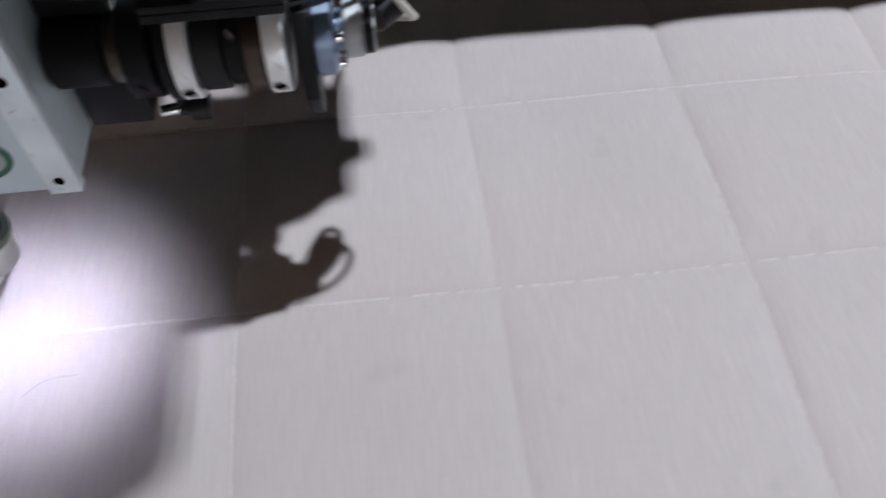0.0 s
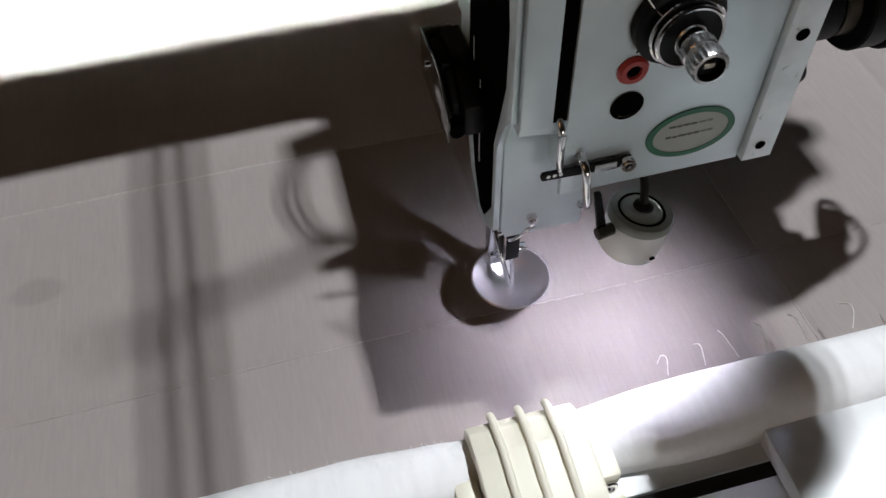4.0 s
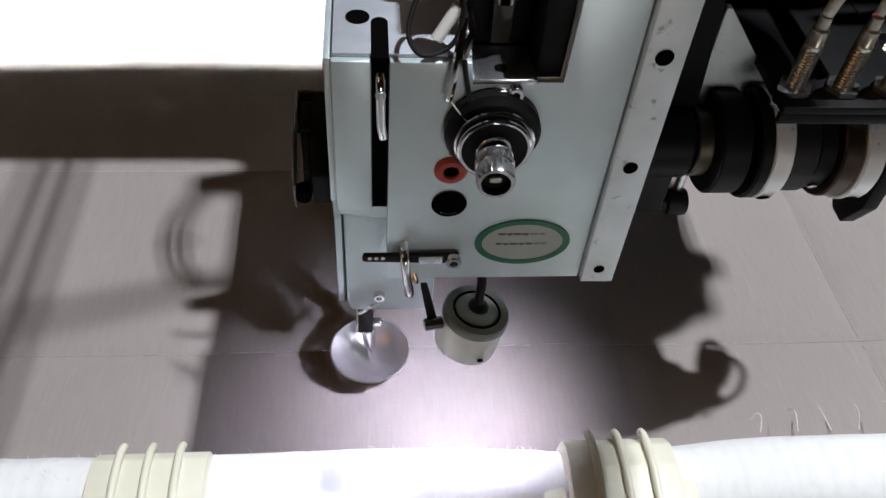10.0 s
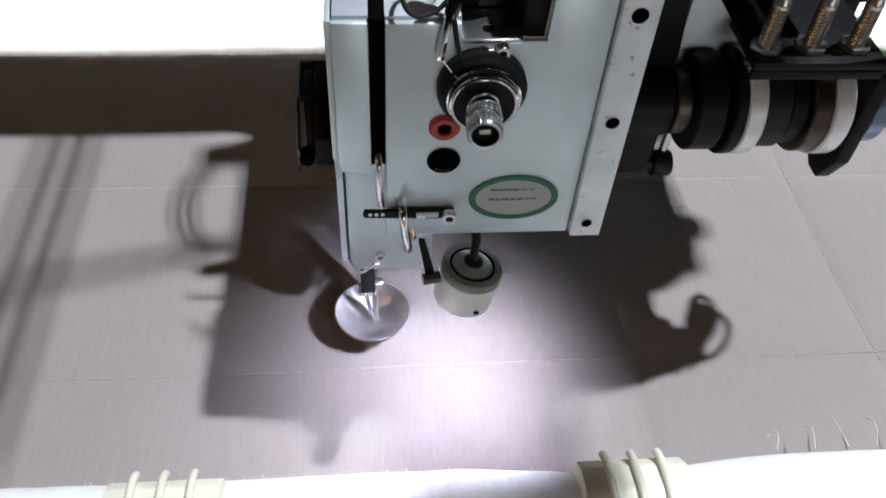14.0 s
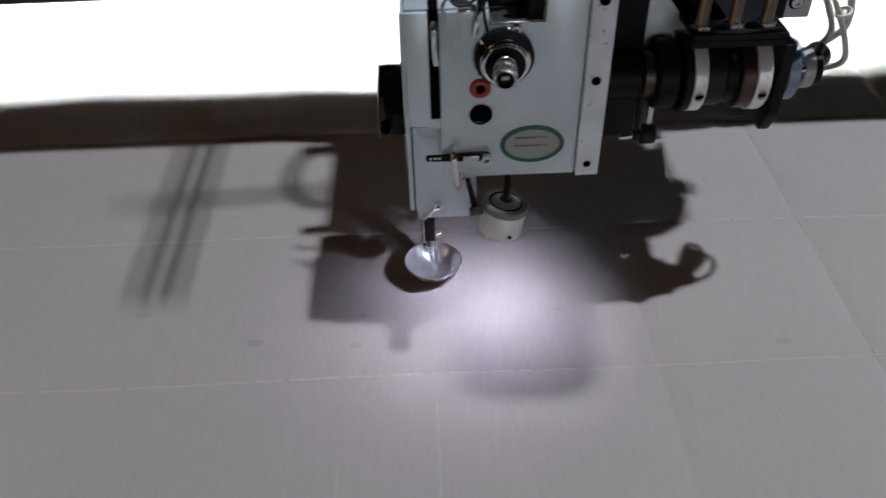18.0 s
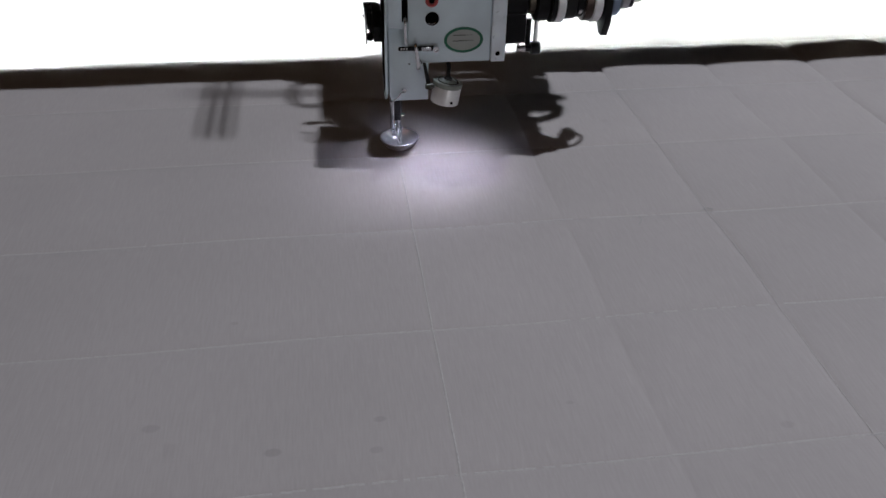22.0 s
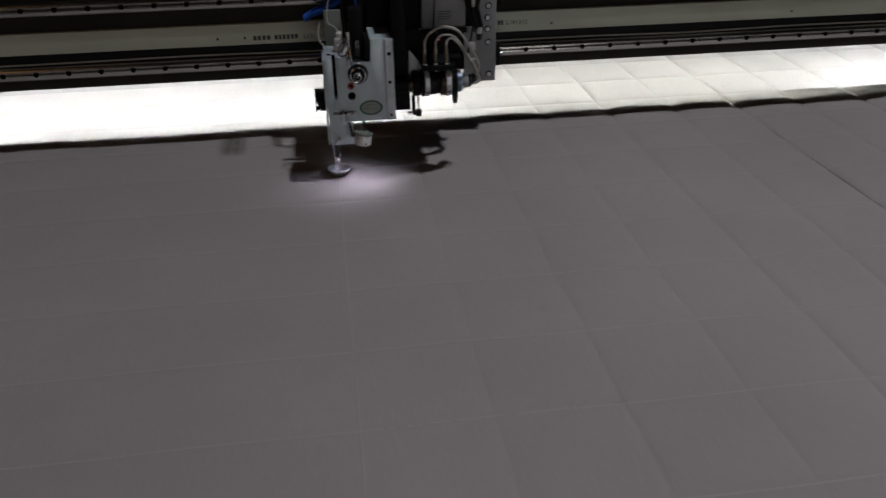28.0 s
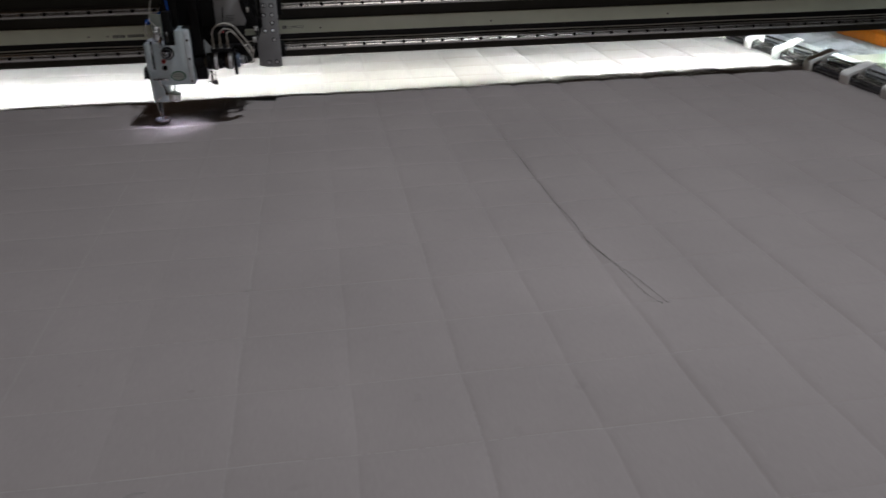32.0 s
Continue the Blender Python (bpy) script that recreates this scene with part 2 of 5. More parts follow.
# ---- mesh tools ----
def part(name, bm, mat, parent=None, label="", smooth=True):
    """Links a bmesh as one mesh object, under a thing or under a part."""
    me = bpy.data.meshes.new(name)
    bmesh.ops.recalc_face_normals(bm, faces=bm.faces)
    bm.to_mesh(me)
    bm.free()
    me.materials.append(mat)
    if smooth:
        me.polygons.foreach_set("use_smooth", [True] * len(me.polygons))
        me.set_sharp_from_angle(angle=radians(38))
    ob = new(name, me)
    ob.parent = parent
    return tagged(ob, label)


def thing(name, label, category, group="", kind="", at=(0, 0, 0)):
    ob = new(name)
    ob.empty_display_size = 0.05
    ob.location = at
    return tagged(ob, label, category, group, kind)


def box(x0, x1, y0, y1, z0, z1, bevel=0.0008, bm=None, seg=2):
    """A box with rounded edges, added to bm or a new one."""
    own = bmesh.new()
    bmesh.ops.create_cube(own, size=1)
    for v in own.verts:
        v.co = Vector((x0 + (v.co.x + 0.5) * (x1 - x0), y0 + (v.co.y + 0.5) * (y1 - y0), z0 + (v.co.z + 0.5) * (z1 - z0)))
    if bevel:
        bmesh.ops.bevel(own, geom=own.edges[:], offset=bevel, segments=seg, profile=0.5, affect="EDGES", clamp_overlap=True)
    return joined(own, bm)


def joined(own, bm):
    if bm is None:
        return own
    me = bpy.data.meshes.new("scrap")
    own.to_mesh(me)
    own.free()
    bm.from_mesh(me)
    bpy.data.meshes.remove(me)
    return bm


def lathe(origin, axis, profile, seg=32, bm=None):
    """A turned body: profile of (radius, height along axis) from origin; closed ends where the radius is 0."""
    bm = bm or bmesh.new()
    turn = Vector((0, 0, 1)).rotation_difference(Vector(axis).normalized()).to_matrix()
    o = Vector(origin)
    rings = []
    for r, h in profile:
        if r < 1e-6:
            rings.append([bm.verts.new(o + turn @ Vector((0, 0, h)))])
        else:
            rings.append([bm.verts.new(o + turn @ Vector((r * math.cos(a), r * math.sin(a), h))) for a in (2 * math.pi * k / seg for k in range(seg))])
    for a, b in zip(rings, rings[1:]):
        for k in range(seg):
            j = (k + 1) % seg
            if len(a) == 1 and len(b) > 1:
                bm.faces.new((a[0], b[k], b[j]))
            elif len(b) == 1 and len(a) > 1:
                bm.faces.new((a[k], a[j], b[0]))
            elif len(a) > 1:
                bm.faces.new((a[k], a[j], b[j], b[k]))
    return bm


def rod(p0, p1, r, seg=20, bm=None, edge=0.12):
    """A round bar from p0 to p1 with slightly rounded ends."""
    d = Vector(p1) - Vector(p0)
    h, e = d.length, min(r * edge, d.length * 0.2)
    return lathe(p0, d, [(0, 0), (r - e, 0), (r, e), (r, h - e), (r - e, h), (0, h)], seg, bm)


def hose(points, r, seg=10, steps=8, bm=None):
    """A bent round cable through the points (a smooth curve)."""
    bm = bm or bmesh.new()
    p = [Vector(q) for q in points]
    p = [p[0] * 2 - p[1], *p, p[-1] * 2 - p[-2]]
    line = []
    for i in range(1, len(p) - 2):
        for k in range(steps):
            t = k / steps
            line.append(0.5 * ((2 * p[i]) + (p[i + 1] - p[i - 1]) * t + (2 * p[i - 1] - 5 * p[i] + 4 * p[i + 1] - p[i + 2]) * t * t + (3 * p[i] - p[i - 1] - 3 * p[i + 1] + p[i + 2]) * t ** 3))
    line.append(p[-2])
    side, rings = None, []
    for i, c in enumerate(line):
        d = (line[min(i + 1, len(line) - 1)] - line[max(i - 1, 0)]).normalized()
        side = d.orthogonal().normalized() if side is None else (side - d * side.dot(d)).normalized()
        up = d.cross(side)
        rings.append([bm.verts.new(c + r * (math.cos(a) * side + math.sin(a) * up)) for a in (2 * math.pi * k / seg for k in range(seg))])
    for a, b in zip(rings, rings[1:]):
        for k in range(seg):
            bm.faces.new((a[k], a[(k + 1) % seg], b[(k + 1) % seg], b[k]))
    bm.faces.new(rings[0][::-1])
    bm.faces.new(rings[-1])
    return bm


def prism(outline, y0, y1, bevel=0.0008, bm=None, axis="y"):
    """An outline of (x, z) pulled from y0 to y1; axis x: an outline of (y, z) pulled along x."""
    own = bmesh.new()
    put = (lambda a, b, c: (a, c, b)) if axis == "y" else (lambda a, b, c: (c, a, b))
    front = [own.verts.new(put(a, b, y0)) for a, b in outline]
    back = [own.verts.new(put(a, b, y1)) for a, b in outline]
    own.faces.new(front)
    own.faces.new(back[::-1])
    for k in range(len(front)):
        j = (k + 1) % len(front)
        own.faces.new((front[k], back[k], back[j], front[j]))
    if bevel:
        bmesh.ops.bevel(own, geom=own.edges[:], offset=bevel, segments=2, profile=0.5, affect="EDGES", clamp_overlap=True)
    return joined(own, bm)


def screw(parent, at, axis, r, name="screw", mat=None, deep=0.003):
    """A socket-head screw: a turned head with a dark socket in it."""
    a = Vector(axis).normalized()
    head = part(name, lathe(at, a, [(0, 0), (r, 0), (r, deep * 0.8), (r * 0.88, deep), (r * 0.5, deep), (r * 0.48, deep * 0.5), (0, deep * 0.5)], 16), mat or STEEL, parent)
    return head


# ---- hall ----
def hall():
    floor = part("floor", box(-9, 9, -7, 11, -0.95, -0.85, 0), FLOOR, None, "worn grey factory floor under the machine", False)
    tagged(floor, category="floor", kind="structure")
    for name, b in (("wall_north", (-9.2, 9.2, 11, 11.2, -0.95, 13.0)), ("wall_south", (-9.2, 9.2, -7.2, -7, -0.95, 13.0)),
                    ("wall_east", (9, 9.2, -7, 11, -0.95, 13.0)), ("wall_west", (-9.2, -9, -7, 11, -0.95, 13.0))):
        tagged(part(name, box(*b, 0), WALL, None, "plain dim factory hall wall", False), category="wall", kind="structure")
    tagged(part("ceiling", box(-9.2, 9.2, -7.2, 11.2, 13.0, 13.15, 0), WALL, None, "plain factory hall ceiling", False), category="ceiling", kind="structure")


ROW0, STEP = 0.045, 0.15
FAB_X0, FAB_X1, FAB_Y0, FAB_Y1 = -2.0, 2.088, -0.045, 3.3


def puffed(d):
    return 0.6 * (1 - np.exp(-np.abs(d) / 0.007)) + 0.4 * (1 - np.exp(-np.abs(d) / 0.026))


def fabric_height(x, y):
    """Height of the quilt: sewn rows every 15 cm, sewn columns only where the machine has been; soft waves between."""
    dr = (y - ROW0 + STEP / 2) % STEP - STEP / 2
    dc = np.where(x > 0.075, (x + STEP / 2) % STEP - STEP / 2, np.where(x > 0, np.maximum(x - 0.15, -0.15), 9.0))
    wave = 0.0011 * np.sin(x * 9.1 + 2.0 * np.sin(y * 3.1)) * np.sin(y * 7.3 + 1.3 * np.sin(x * 4.7)) + 0.0006 * np.sin(x * 31 + y * 17 + np.sin(y * 23))
    crease = -0.0012 * np.exp(-(((x - 0.905 - 0.02 * np.sin(y * 5)) / 0.006) ** 2)) * (y > 0.2)
    soft = np.where(np.abs(np.round(x / STEP)) % 2 == 1, 0.8, 1.0)
    deep = 0.0030 * (1 + 1.6 * np.clip((x - 0.15) / 0.85, 0, 1))
    rows = 1 - (1 - puffed(dr)) * (1 - 0.5 * np.clip((x - 0.4) / 0.6, 0, 1))
    return deep * (rows * (1 - soft * (1 - puffed(dc))) - 1) + wave * np.minimum(1, np.abs(dr) / 0.03) * np.minimum(1, np.abs(x) / 0.03) + crease


def quilt():
    offs = [-0.045, -0.025, -0.014, -0.008, -0.004, -0.0015, 0, 0.0015, 0.004, 0.008, 0.014, 0.025, 0.045]
    xs = sorted({round(v, 5) for v in [FAB_X0 + 0.025 * k for k in range(80)] + [STEP * c + o for c in range(1, 14) for o in offs + [0.065]] + [0, 0.02, 0.04, 0.06, 0.08, FAB_X1] if FAB_X0 <= v <= FAB_X1})
    ys = sorted({round(v, 5) for v in [FAB_Y0, -0.03, -0.015, 0, FAB_Y1] + [ROW0 + STEP * c + o for c in range(0, 22) for o in offs + [0.065]] if FAB_Y0 <= v <= FAB_Y1})
    gx, gy = np.meshgrid(np.array(xs), np.array(ys))
    wx = gx + 0.0012 * np.sin(gy * 23 + gx * 5) * (gx > 0.1)
    wy = gy + 0.0010 * np.sin(gx * 19 + gy * 7) * (gy > 0.02)
    z = fabric_height(gx, gy)
    ny, nx = gx.shape
    top = np.stack([wx, wy, z], -1).reshape(-1, 3)
    low = np.stack([wx, wy, z * 0 - 0.013], -1).reshape(-1, 3)
    i = np.arange(ny * nx).reshape(ny, nx)
    quads = np.stack([i[:-1, :-1], i[:-1, 1:], i[1:, 1:], i[1:, :-1]], -1).reshape(-1, 4).tolist()
    rim = np.concatenate([i[0, :], i[1:, -1], i[-1, -2::-1], i[-2:0:-1, 0]]).tolist()
    n = ny * nx
    verts = np.concatenate([top, low[rim]]).tolist()
    for k in range(len(rim)):
        j = (k + 1) % len(rim)
        quads.append([rim[k], n + k, n + j, rim[j]])
    quads.append([n + k for k in range(len(rim))])
    me = bpy.data.meshes.new("quilt")
    me.from_pydata(verts, [], quads)
    me.materials.append(FABRIC)
    me.polygons.foreach_set("use_smooth", [True] * len(me.polygons))
    ob = tagged(new("quilt", me), "grey-beige quilted cloth sewn in squares, stretched in the clamping frame", "quilt")
    # stitches: short thread lengths lying in the seams near the sewing line
    v, f = [], []
    rng = random.Random(4)

    def stitch(x, y, along):
        if rng.random() < 0.02 + 0.6 * max(0, noise.noise((x * 4, y * 9, 2.5))):
            return
        ln, w, h = 0.0042, (0.0005 if y < 0.1 else 0.0010) if along else 0.0006, 0.0004
        zz = float(fabric_height(np.array(x), np.array(y))) + 0.0003
        px = x + 0.0012 * math.sin(y * 23 + x * 5) * (x > 0.1)
        py = y + 0.0010 * math.sin(x * 19 + y * 7)
        px, py = px + rng.uniform(-0.0003, 0.0003), py + rng.uniform(-0.0003, 0.0003)
        b = len(v)
        for s in (-1, 1):
            for q, up in ((-w, 0), (0, h), (w, 0)):
                k = 0.5 * ln * s * (0.75 if up else 1)
                v.append((px + (k if along else q), py + (q if along else k), zz + up))
        f.extend([(b, b + 1, b + 4, b + 3), (b + 1, b + 2, b + 5, b + 4), (b, b + 2, b + 1), (b + 3, b + 4, b + 5)])

    for r in range(0, 12):
        y = ROW0 + STEP * r
        for k in range(int(1.7 / 0.0043)):
            stitch(-0.75 + 0.0043 * k, y, True)
    for c in (2, 4):
        for k in range(int(1.75 / 0.0043)):
            stitch(STEP * c, -0.02 + 0.0043 * k, False)
    me = bpy.data.meshes.new("stitching")
    me.from_pydata(v, [], f)
    me.materials.append(THREAD)
    st = new("stitching", me)
    st.parent = ob
    tagged(st, "grey thread stitched along the seams", kind="stuff")
    return ob


SEAM_PIECES = []


def new_seam():
    """The column that the machine sews during the clip, in lengths that come up as the needle passes."""
    for k in range(12):
        y0 = 0.018 + 0.15 * k
        bm = bmesh.new()
        n, rib = 35, []
        for j in range(n + 1):
            y = y0 + 0.15 * j / n
            z = float(fabric_height(np.array(0.0), np.array(y)))
            rib.append([bm.verts.new((q, y, z + up)) for q, up in ((-0.0014, -0.0003), (-0.0004, 0.0002), (0.0009, -0.0003), (-0.0003, -0.0010))])
            if j < n:
                y, w = y + 0.075 / n, 0.0008
                z = float(fabric_height(np.array(0.0), np.array(y)))
                a = [bm.verts.new((q, y + s * 0.0018 * (0.75 if up else 1), z + up)) for s in (-1, 1) for q, up in ((-w, 0), (0, 0.0004), (w, 0))]
                for face in ((0, 1, 4, 3), (1, 2, 5, 4), (0, 2, 1), (3, 4, 5)):
                    bm.faces.new([a[q] for q in face])
        for a, b in zip(rib, rib[1:]):
            for q in range(4):
                bm.faces.new((a[q], a[(q + 1) % 4], b[(q + 1) % 4], b[q]))
        bm.faces.new(rib[0][::-1])
        bm.faces.new(rib[-1])
        ob = part("fresh_seam", bm, THREAD, None, "freshly stitched grey seam in the quilted cloth")
        tagged(ob, category="seam", group="lengths of the fresh seam")
        SEAM_PIECES.append((ob, y0))


# ---- clamping frame ----
def clamp_mesh_parts(owner):
    """A cream plastic clip over the rolled edge, its ribs, side lug and screws; x across, opening towards the cloth at +y."""
    outline = [(-0.085, -0.002), (-0.085, 0.012), (-0.080, 0.020), (-0.050, 0.028), (-0.022, 0.032), (-0.010, 0.030), (-0.003, 0.023), (-0.001, 0.010), (-0.004, 0.005), (-0.010, 0.008),
               (-0.014, 0.020), (-0.026, 0.025), (-0.040, 0.022), (-0.046, 0.008), (-0.046, -0.002)]
    part("shell", prism(outline, -0.0265, 0.0265, 0.0012, axis="x"), CREAM, owner)
    for x in (-0.0135, 0.0, 0.0135):
        pts = [(x, -0.060, 0.0255), (x, -0.040, 0.0305), (x, -0.022, 0.0330), (x, -0.010, 0.0318), (x, -0.005, 0.0300), (x, -0.0020, 0.0275)]
        part("rib", hose(pts, 0.0020, 10, 6), CREAM, owner)
    for s in (-1, 1):
        lug = part("lug", box(s * 0.0325 - 0.006, s * 0.0325 + 0.006, -0.042, -0.020, 0.002, 0.019, 0.0022), CREAM, owner)
        screw(lug, (s * 0.0325, -0.042, 0.010), (0, -1, 0.25), 0.0042, "lug_screw", CHROME, 0.003)
    foot = part("foot", box(-0.040, 0.040, -0.064, -0.046, -0.001, 0.005, 0.0012), CREAM, owner)
    for s in (-1, 1):
        screw(foot, (s * 0.0335, -0.055, 0.005), (0, 0, 1), 0.0034, "foot_screw", CHROME, 0.002)


CLAMP = []


def clamp(m, label):
    if not CLAMP:
        c = thing("frame_clamp", label, "clamp", "clamps along the frame")
        clamp_mesh_parts(c)
        c.matrix_basis = m
        CLAMP.append(c)
        return c
    return tagged(copy_thing(CLAMP[0], m), label)


STRAP = []


def strap(m):
    """A white plastic strap clip: an upright wall at the cloth, a flat tongue rising outwards over the bar, ribs on it."""
    label = "white plastic strap clip over the side bar"
    if STRAP:
        return tagged(copy_thing(STRAP[0], m), label)
    s = thing("side_clip", label, "clamp", "clips along the side bar")
    out = [(0.0, -0.004), (0.0, 0.022), (0.003, 0.029), (0.010, 0.033), (0.050, 0.046), (0.092, 0.062), (0.094, 0.057), (0.052, 0.040), (0.014, 0.027), (0.008, 0.021), (0.008, -0.004)]
    part("tongue", prism(out, -0.022, 0.022, 0.001), CLIP, s)
    part("heel", prism([(0.040, -0.002), (0.040, 0.0365), (0.060, 0.0425), (0.064, -0.002)], -0.016, 0.016, 0.001), CLIP, s)
    for y in (-0.0205, 0.0205):
        part("rim", hose([(0.004, y, 0.030), (0.012, y, 0.0345), (0.050, y, 0.0470), (0.091, y, 0.0625)], 0.0016, 8, 4), CLIP, s)
    part("wire_loop", hose([(0.022, -0.170, 0.0205), (0.023, -0.060, 0.0225), (0.025, -0.034, 0.0230), (0.032, -0.027, 0.0230), (0.039, -0.034, 0.0225), (0.041, -0.060, 0.0215), (0.042, -0.170, 0.0190)], 0.0036, 10, 6), RAIL, s, "bright bent wire loop")
    s.matrix_basis = m
    STRAP.append(s)
    return s


def padded_roll(name, p0, p1, r, seed, owner, rough=1.0, mat=None):
    """The rolled white edge of the quilt: an uneven soft tube."""
    bm = bmesh.new()
    p0, p1 = Vector(p0), Vector(p1)
    d = (p1 - p0)
    n, seg = int(d.length / 0.006), 26
    side = d.normalized().cross(Vector((0, 0, 1)))
    rings = []
    for i in range(n + 1):
        t = i / n
        c = p0 + d * t
        s = t * d.length
        rr = r * (1 + 0.15 * noise.noise((s * 5, seed, 0)) + rough * 0.05 * noise.noise((s * 27, seed, 3)))
        rr *= 1 - 0.30 * math.exp(-((c.x - 0.128) / 0.055) ** 2) * (mat is None)
        lift = 0.004 * noise.noise((s * 6, seed, 8))
        ring = []
        for k in range(seg):
            a = 2 * math.pi * k / seg
            q = rr * (1 + rough * (0.05 * noise.noise((s * 40, math.cos(a) * 2, math.sin(a) * 2 + seed)) + 0.02 * noise.noise((s * 160, a * 9, seed))))
            ring.append(bm.verts.new(c + side * (math.cos(a) * q) + Vector((0, 0, math.sin(a) * q * 0.82 + lift))))
        rings.append(ring)
    for a, b in zip(rings, rings[1:]):
        for k in range(seg):
            bm.faces.new((a[k], a[(k + 1) % seg], b[(k + 1) % seg], b[k]))
    bm.faces.new(rings[0])
    bm.faces.new(rings[-1][::-1])
    return part(name, bm, mat or PADDING, owner)


def frame_bar(label, at, angle, length):
    """One side of the clamping frame: an aluminium section with grooves, two steel rods and end blocks. Along x, cloth at +y."""
    f = thing("frame_bar", label, "frame bar", "bars of the clamping frame")
    sec = [(-0.150, -0.045), (-0.150, 0.000), (-0.118, 0.000), (-0.118, -0.008), (-0.108, -0.008), (-0.108, 0.000), (-0.082, 0.000), (-0.082, -0.006), (-0.074, -0.006), (-0.074, 0.000), (-0.046, 0.000), (-0.046, -0.045)]
    part("section", prism(sec, 0, length, 0.0008, axis="x"), ALU, f)
    part("groove_strip", box(0, length, -0.0815, -0.0745, -0.0055, -0.0008, 0.0003), RUBBER, f, "black rubber strip in the groove")
    part("rod", rod((0, -0.046, 0.010), (length, -0.046, 0.010), 0.0045), STEEL, f)
    part("rod", rod((0, -0.128, 0.005), (length, -0.128, 0.005), 0.0045), STEEL, f)
    part("under_bar", box(0, length, -0.14, -0.05, -0.085, -0.0455, 0.001), BEAM, f, "beige painted under bar")
    f.matrix_basis = pose(*at, 0, 0, angle)
    return f


def clamping_frame():
    fb = frame_bar("grooved aluminium frame bar with steel rods along the cloth's front edge", (-2.1, 0, 0), 0, 4.25)
    # joint block with a round hole
    jb = part("joint_block", box(2.340, 2.560, -0.150, -0.049, 0.0015, 0.013, 0.0015), ALU, fb, "aluminium joint block")
    part("block_hole", lathe((2.402, -0.118, 0.0125), (0, 0, 1), [(0, 0), (0.007, 0), (0.0085, 0.001), (0.0085, 0.0014), (0.0, 0.0014)], 20), HOLE, jb)
    pr = thing("padded_roll", "white padded edge of the quilt rolled over the frame bar", "padding")
    padded_roll("fluffy_batting", (-2.0, -0.045, 0.006), (0.125, -0.045, 0.006), 0.0205, 1.5, pr)
    padded_roll("smooth_lining", (0.126, -0.045, 0.006), (2.04, -0.045, 0.006), 0.0205, 1.5, pr, 0.3)
    # loose fibres of the batting
    rng, v, f = random.Random(9), [], []
    for k in range(1800):
        x, a = rng.uniform(-0.75, 0.118), rng.uniform(0.5, 1.5)
        r = 0.0200 * (1 - 0.30 * math.exp(-((x - 0.128) / 0.055) ** 2)) * (1 + 0.15 * noise.noise(((x + 2.0) * 5, 1.5, 0)))
        lift = 0.004 * noise.noise(((x + 2.0) * 6, 1.5, 8))
        base = Vector((x, -0.045 + r * math.cos(a), 0.006 + lift + 0.82 * r * math.sin(a)))
        out = Vector((rng.uniform(-1.4, 1.4), math.cos(a) + rng.uniform(-0.5, 0.5), math.sin(a) + rng.uniform(-0.5, 0.5))) * rng.uniform(0.0005, 0.0012)
        bend = Vector((rng.uniform(-1, 1), rng.uniform(-1, 1), rng.uniform(-1, 1))) * 0.0012
        n, w = len(v), Vector((0.00008, 0.00005, 0.00003))
        v += [base - out * 0.3 - w, base - out * 0.3 + w, base + out * 0.6 + bend - w, base + out * 0.6 + bend + w, base + out + bend * 2.4]
        f += [(n, n + 1, n + 3, n + 2), (n + 2, n + 3, n + 4)]
    me = bpy.data.meshes.new("batting_fuzz")
    me.from_pydata(v, [], f)
    me.materials.append(PADDING)
    fib = new("batting_fuzz", me)
    fib.parent = pr
    tagged(fib, "loose white fibres of the batting", kind="stuff")
    for k in (-9, -8, -7, -6, -5, -4, -3, -2, -1, 0, 4, 5, 6, 7, 8):
        clamp(pose(0.1265 + 0.2225 * k, -0.027, 0.0), "cream ribbed plastic clip holding the rolled edge to the frame")
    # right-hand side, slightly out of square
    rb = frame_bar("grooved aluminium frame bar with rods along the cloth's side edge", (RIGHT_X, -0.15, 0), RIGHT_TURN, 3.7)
    part("outer_rail", box(0, 3.7, -0.262, -0.1505, -0.045, -0.002, 0.001), ALU, rb)
    part("groove_strip", box(0, 3.7, -0.205, -0.190, -0.003, 0.0006, 0.0004), RUBBER, rb, "black rubber strip in the groove")
    part("rod", rod((0, -0.170, 0.004), (3.7, -0.170, 0.004), 0.0055), RAIL, rb)
    # Added black strip: shade between the rods put in as colour.
    part("dark_gap_strip", box(0, 3.7, -0.1165, -0.0510, 0.0004, 0.0026, 0.0004), RUBBER, rb, "black strip darkening the gaps between the rods")
    part("rod", rod((0, -0.0640, 0.0095), (3.7, -0.0640, 0.0095), 0.0068), RAIL, rb, "bright steel rod")
    part("rod", rod((0, -0.0960, 0.0075), (3.7, -0.0960, 0.0075), 0.0046), RAIL, rb, "bright steel rod")
    sr = thing("side_roll", "grey-white lining rolled along the cloth's side edge", "padding")
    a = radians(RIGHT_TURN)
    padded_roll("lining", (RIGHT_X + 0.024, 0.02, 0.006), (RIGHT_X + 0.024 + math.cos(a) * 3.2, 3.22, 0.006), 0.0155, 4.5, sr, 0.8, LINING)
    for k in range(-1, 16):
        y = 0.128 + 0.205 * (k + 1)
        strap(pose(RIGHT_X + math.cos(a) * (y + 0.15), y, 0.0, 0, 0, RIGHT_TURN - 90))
    lb = frame_bar("grooved aluminium frame bar along the cloth's other side", (-2.01, 3.4, 0), -90, 3.45)
    bb = frame_bar("grooved aluminium frame bar along the cloth's far edge", (2.1, 3.3, 0), 180, 4.2)
    base = thing("machine_base", "beige steel base legs under the clamping frame", "machine base")
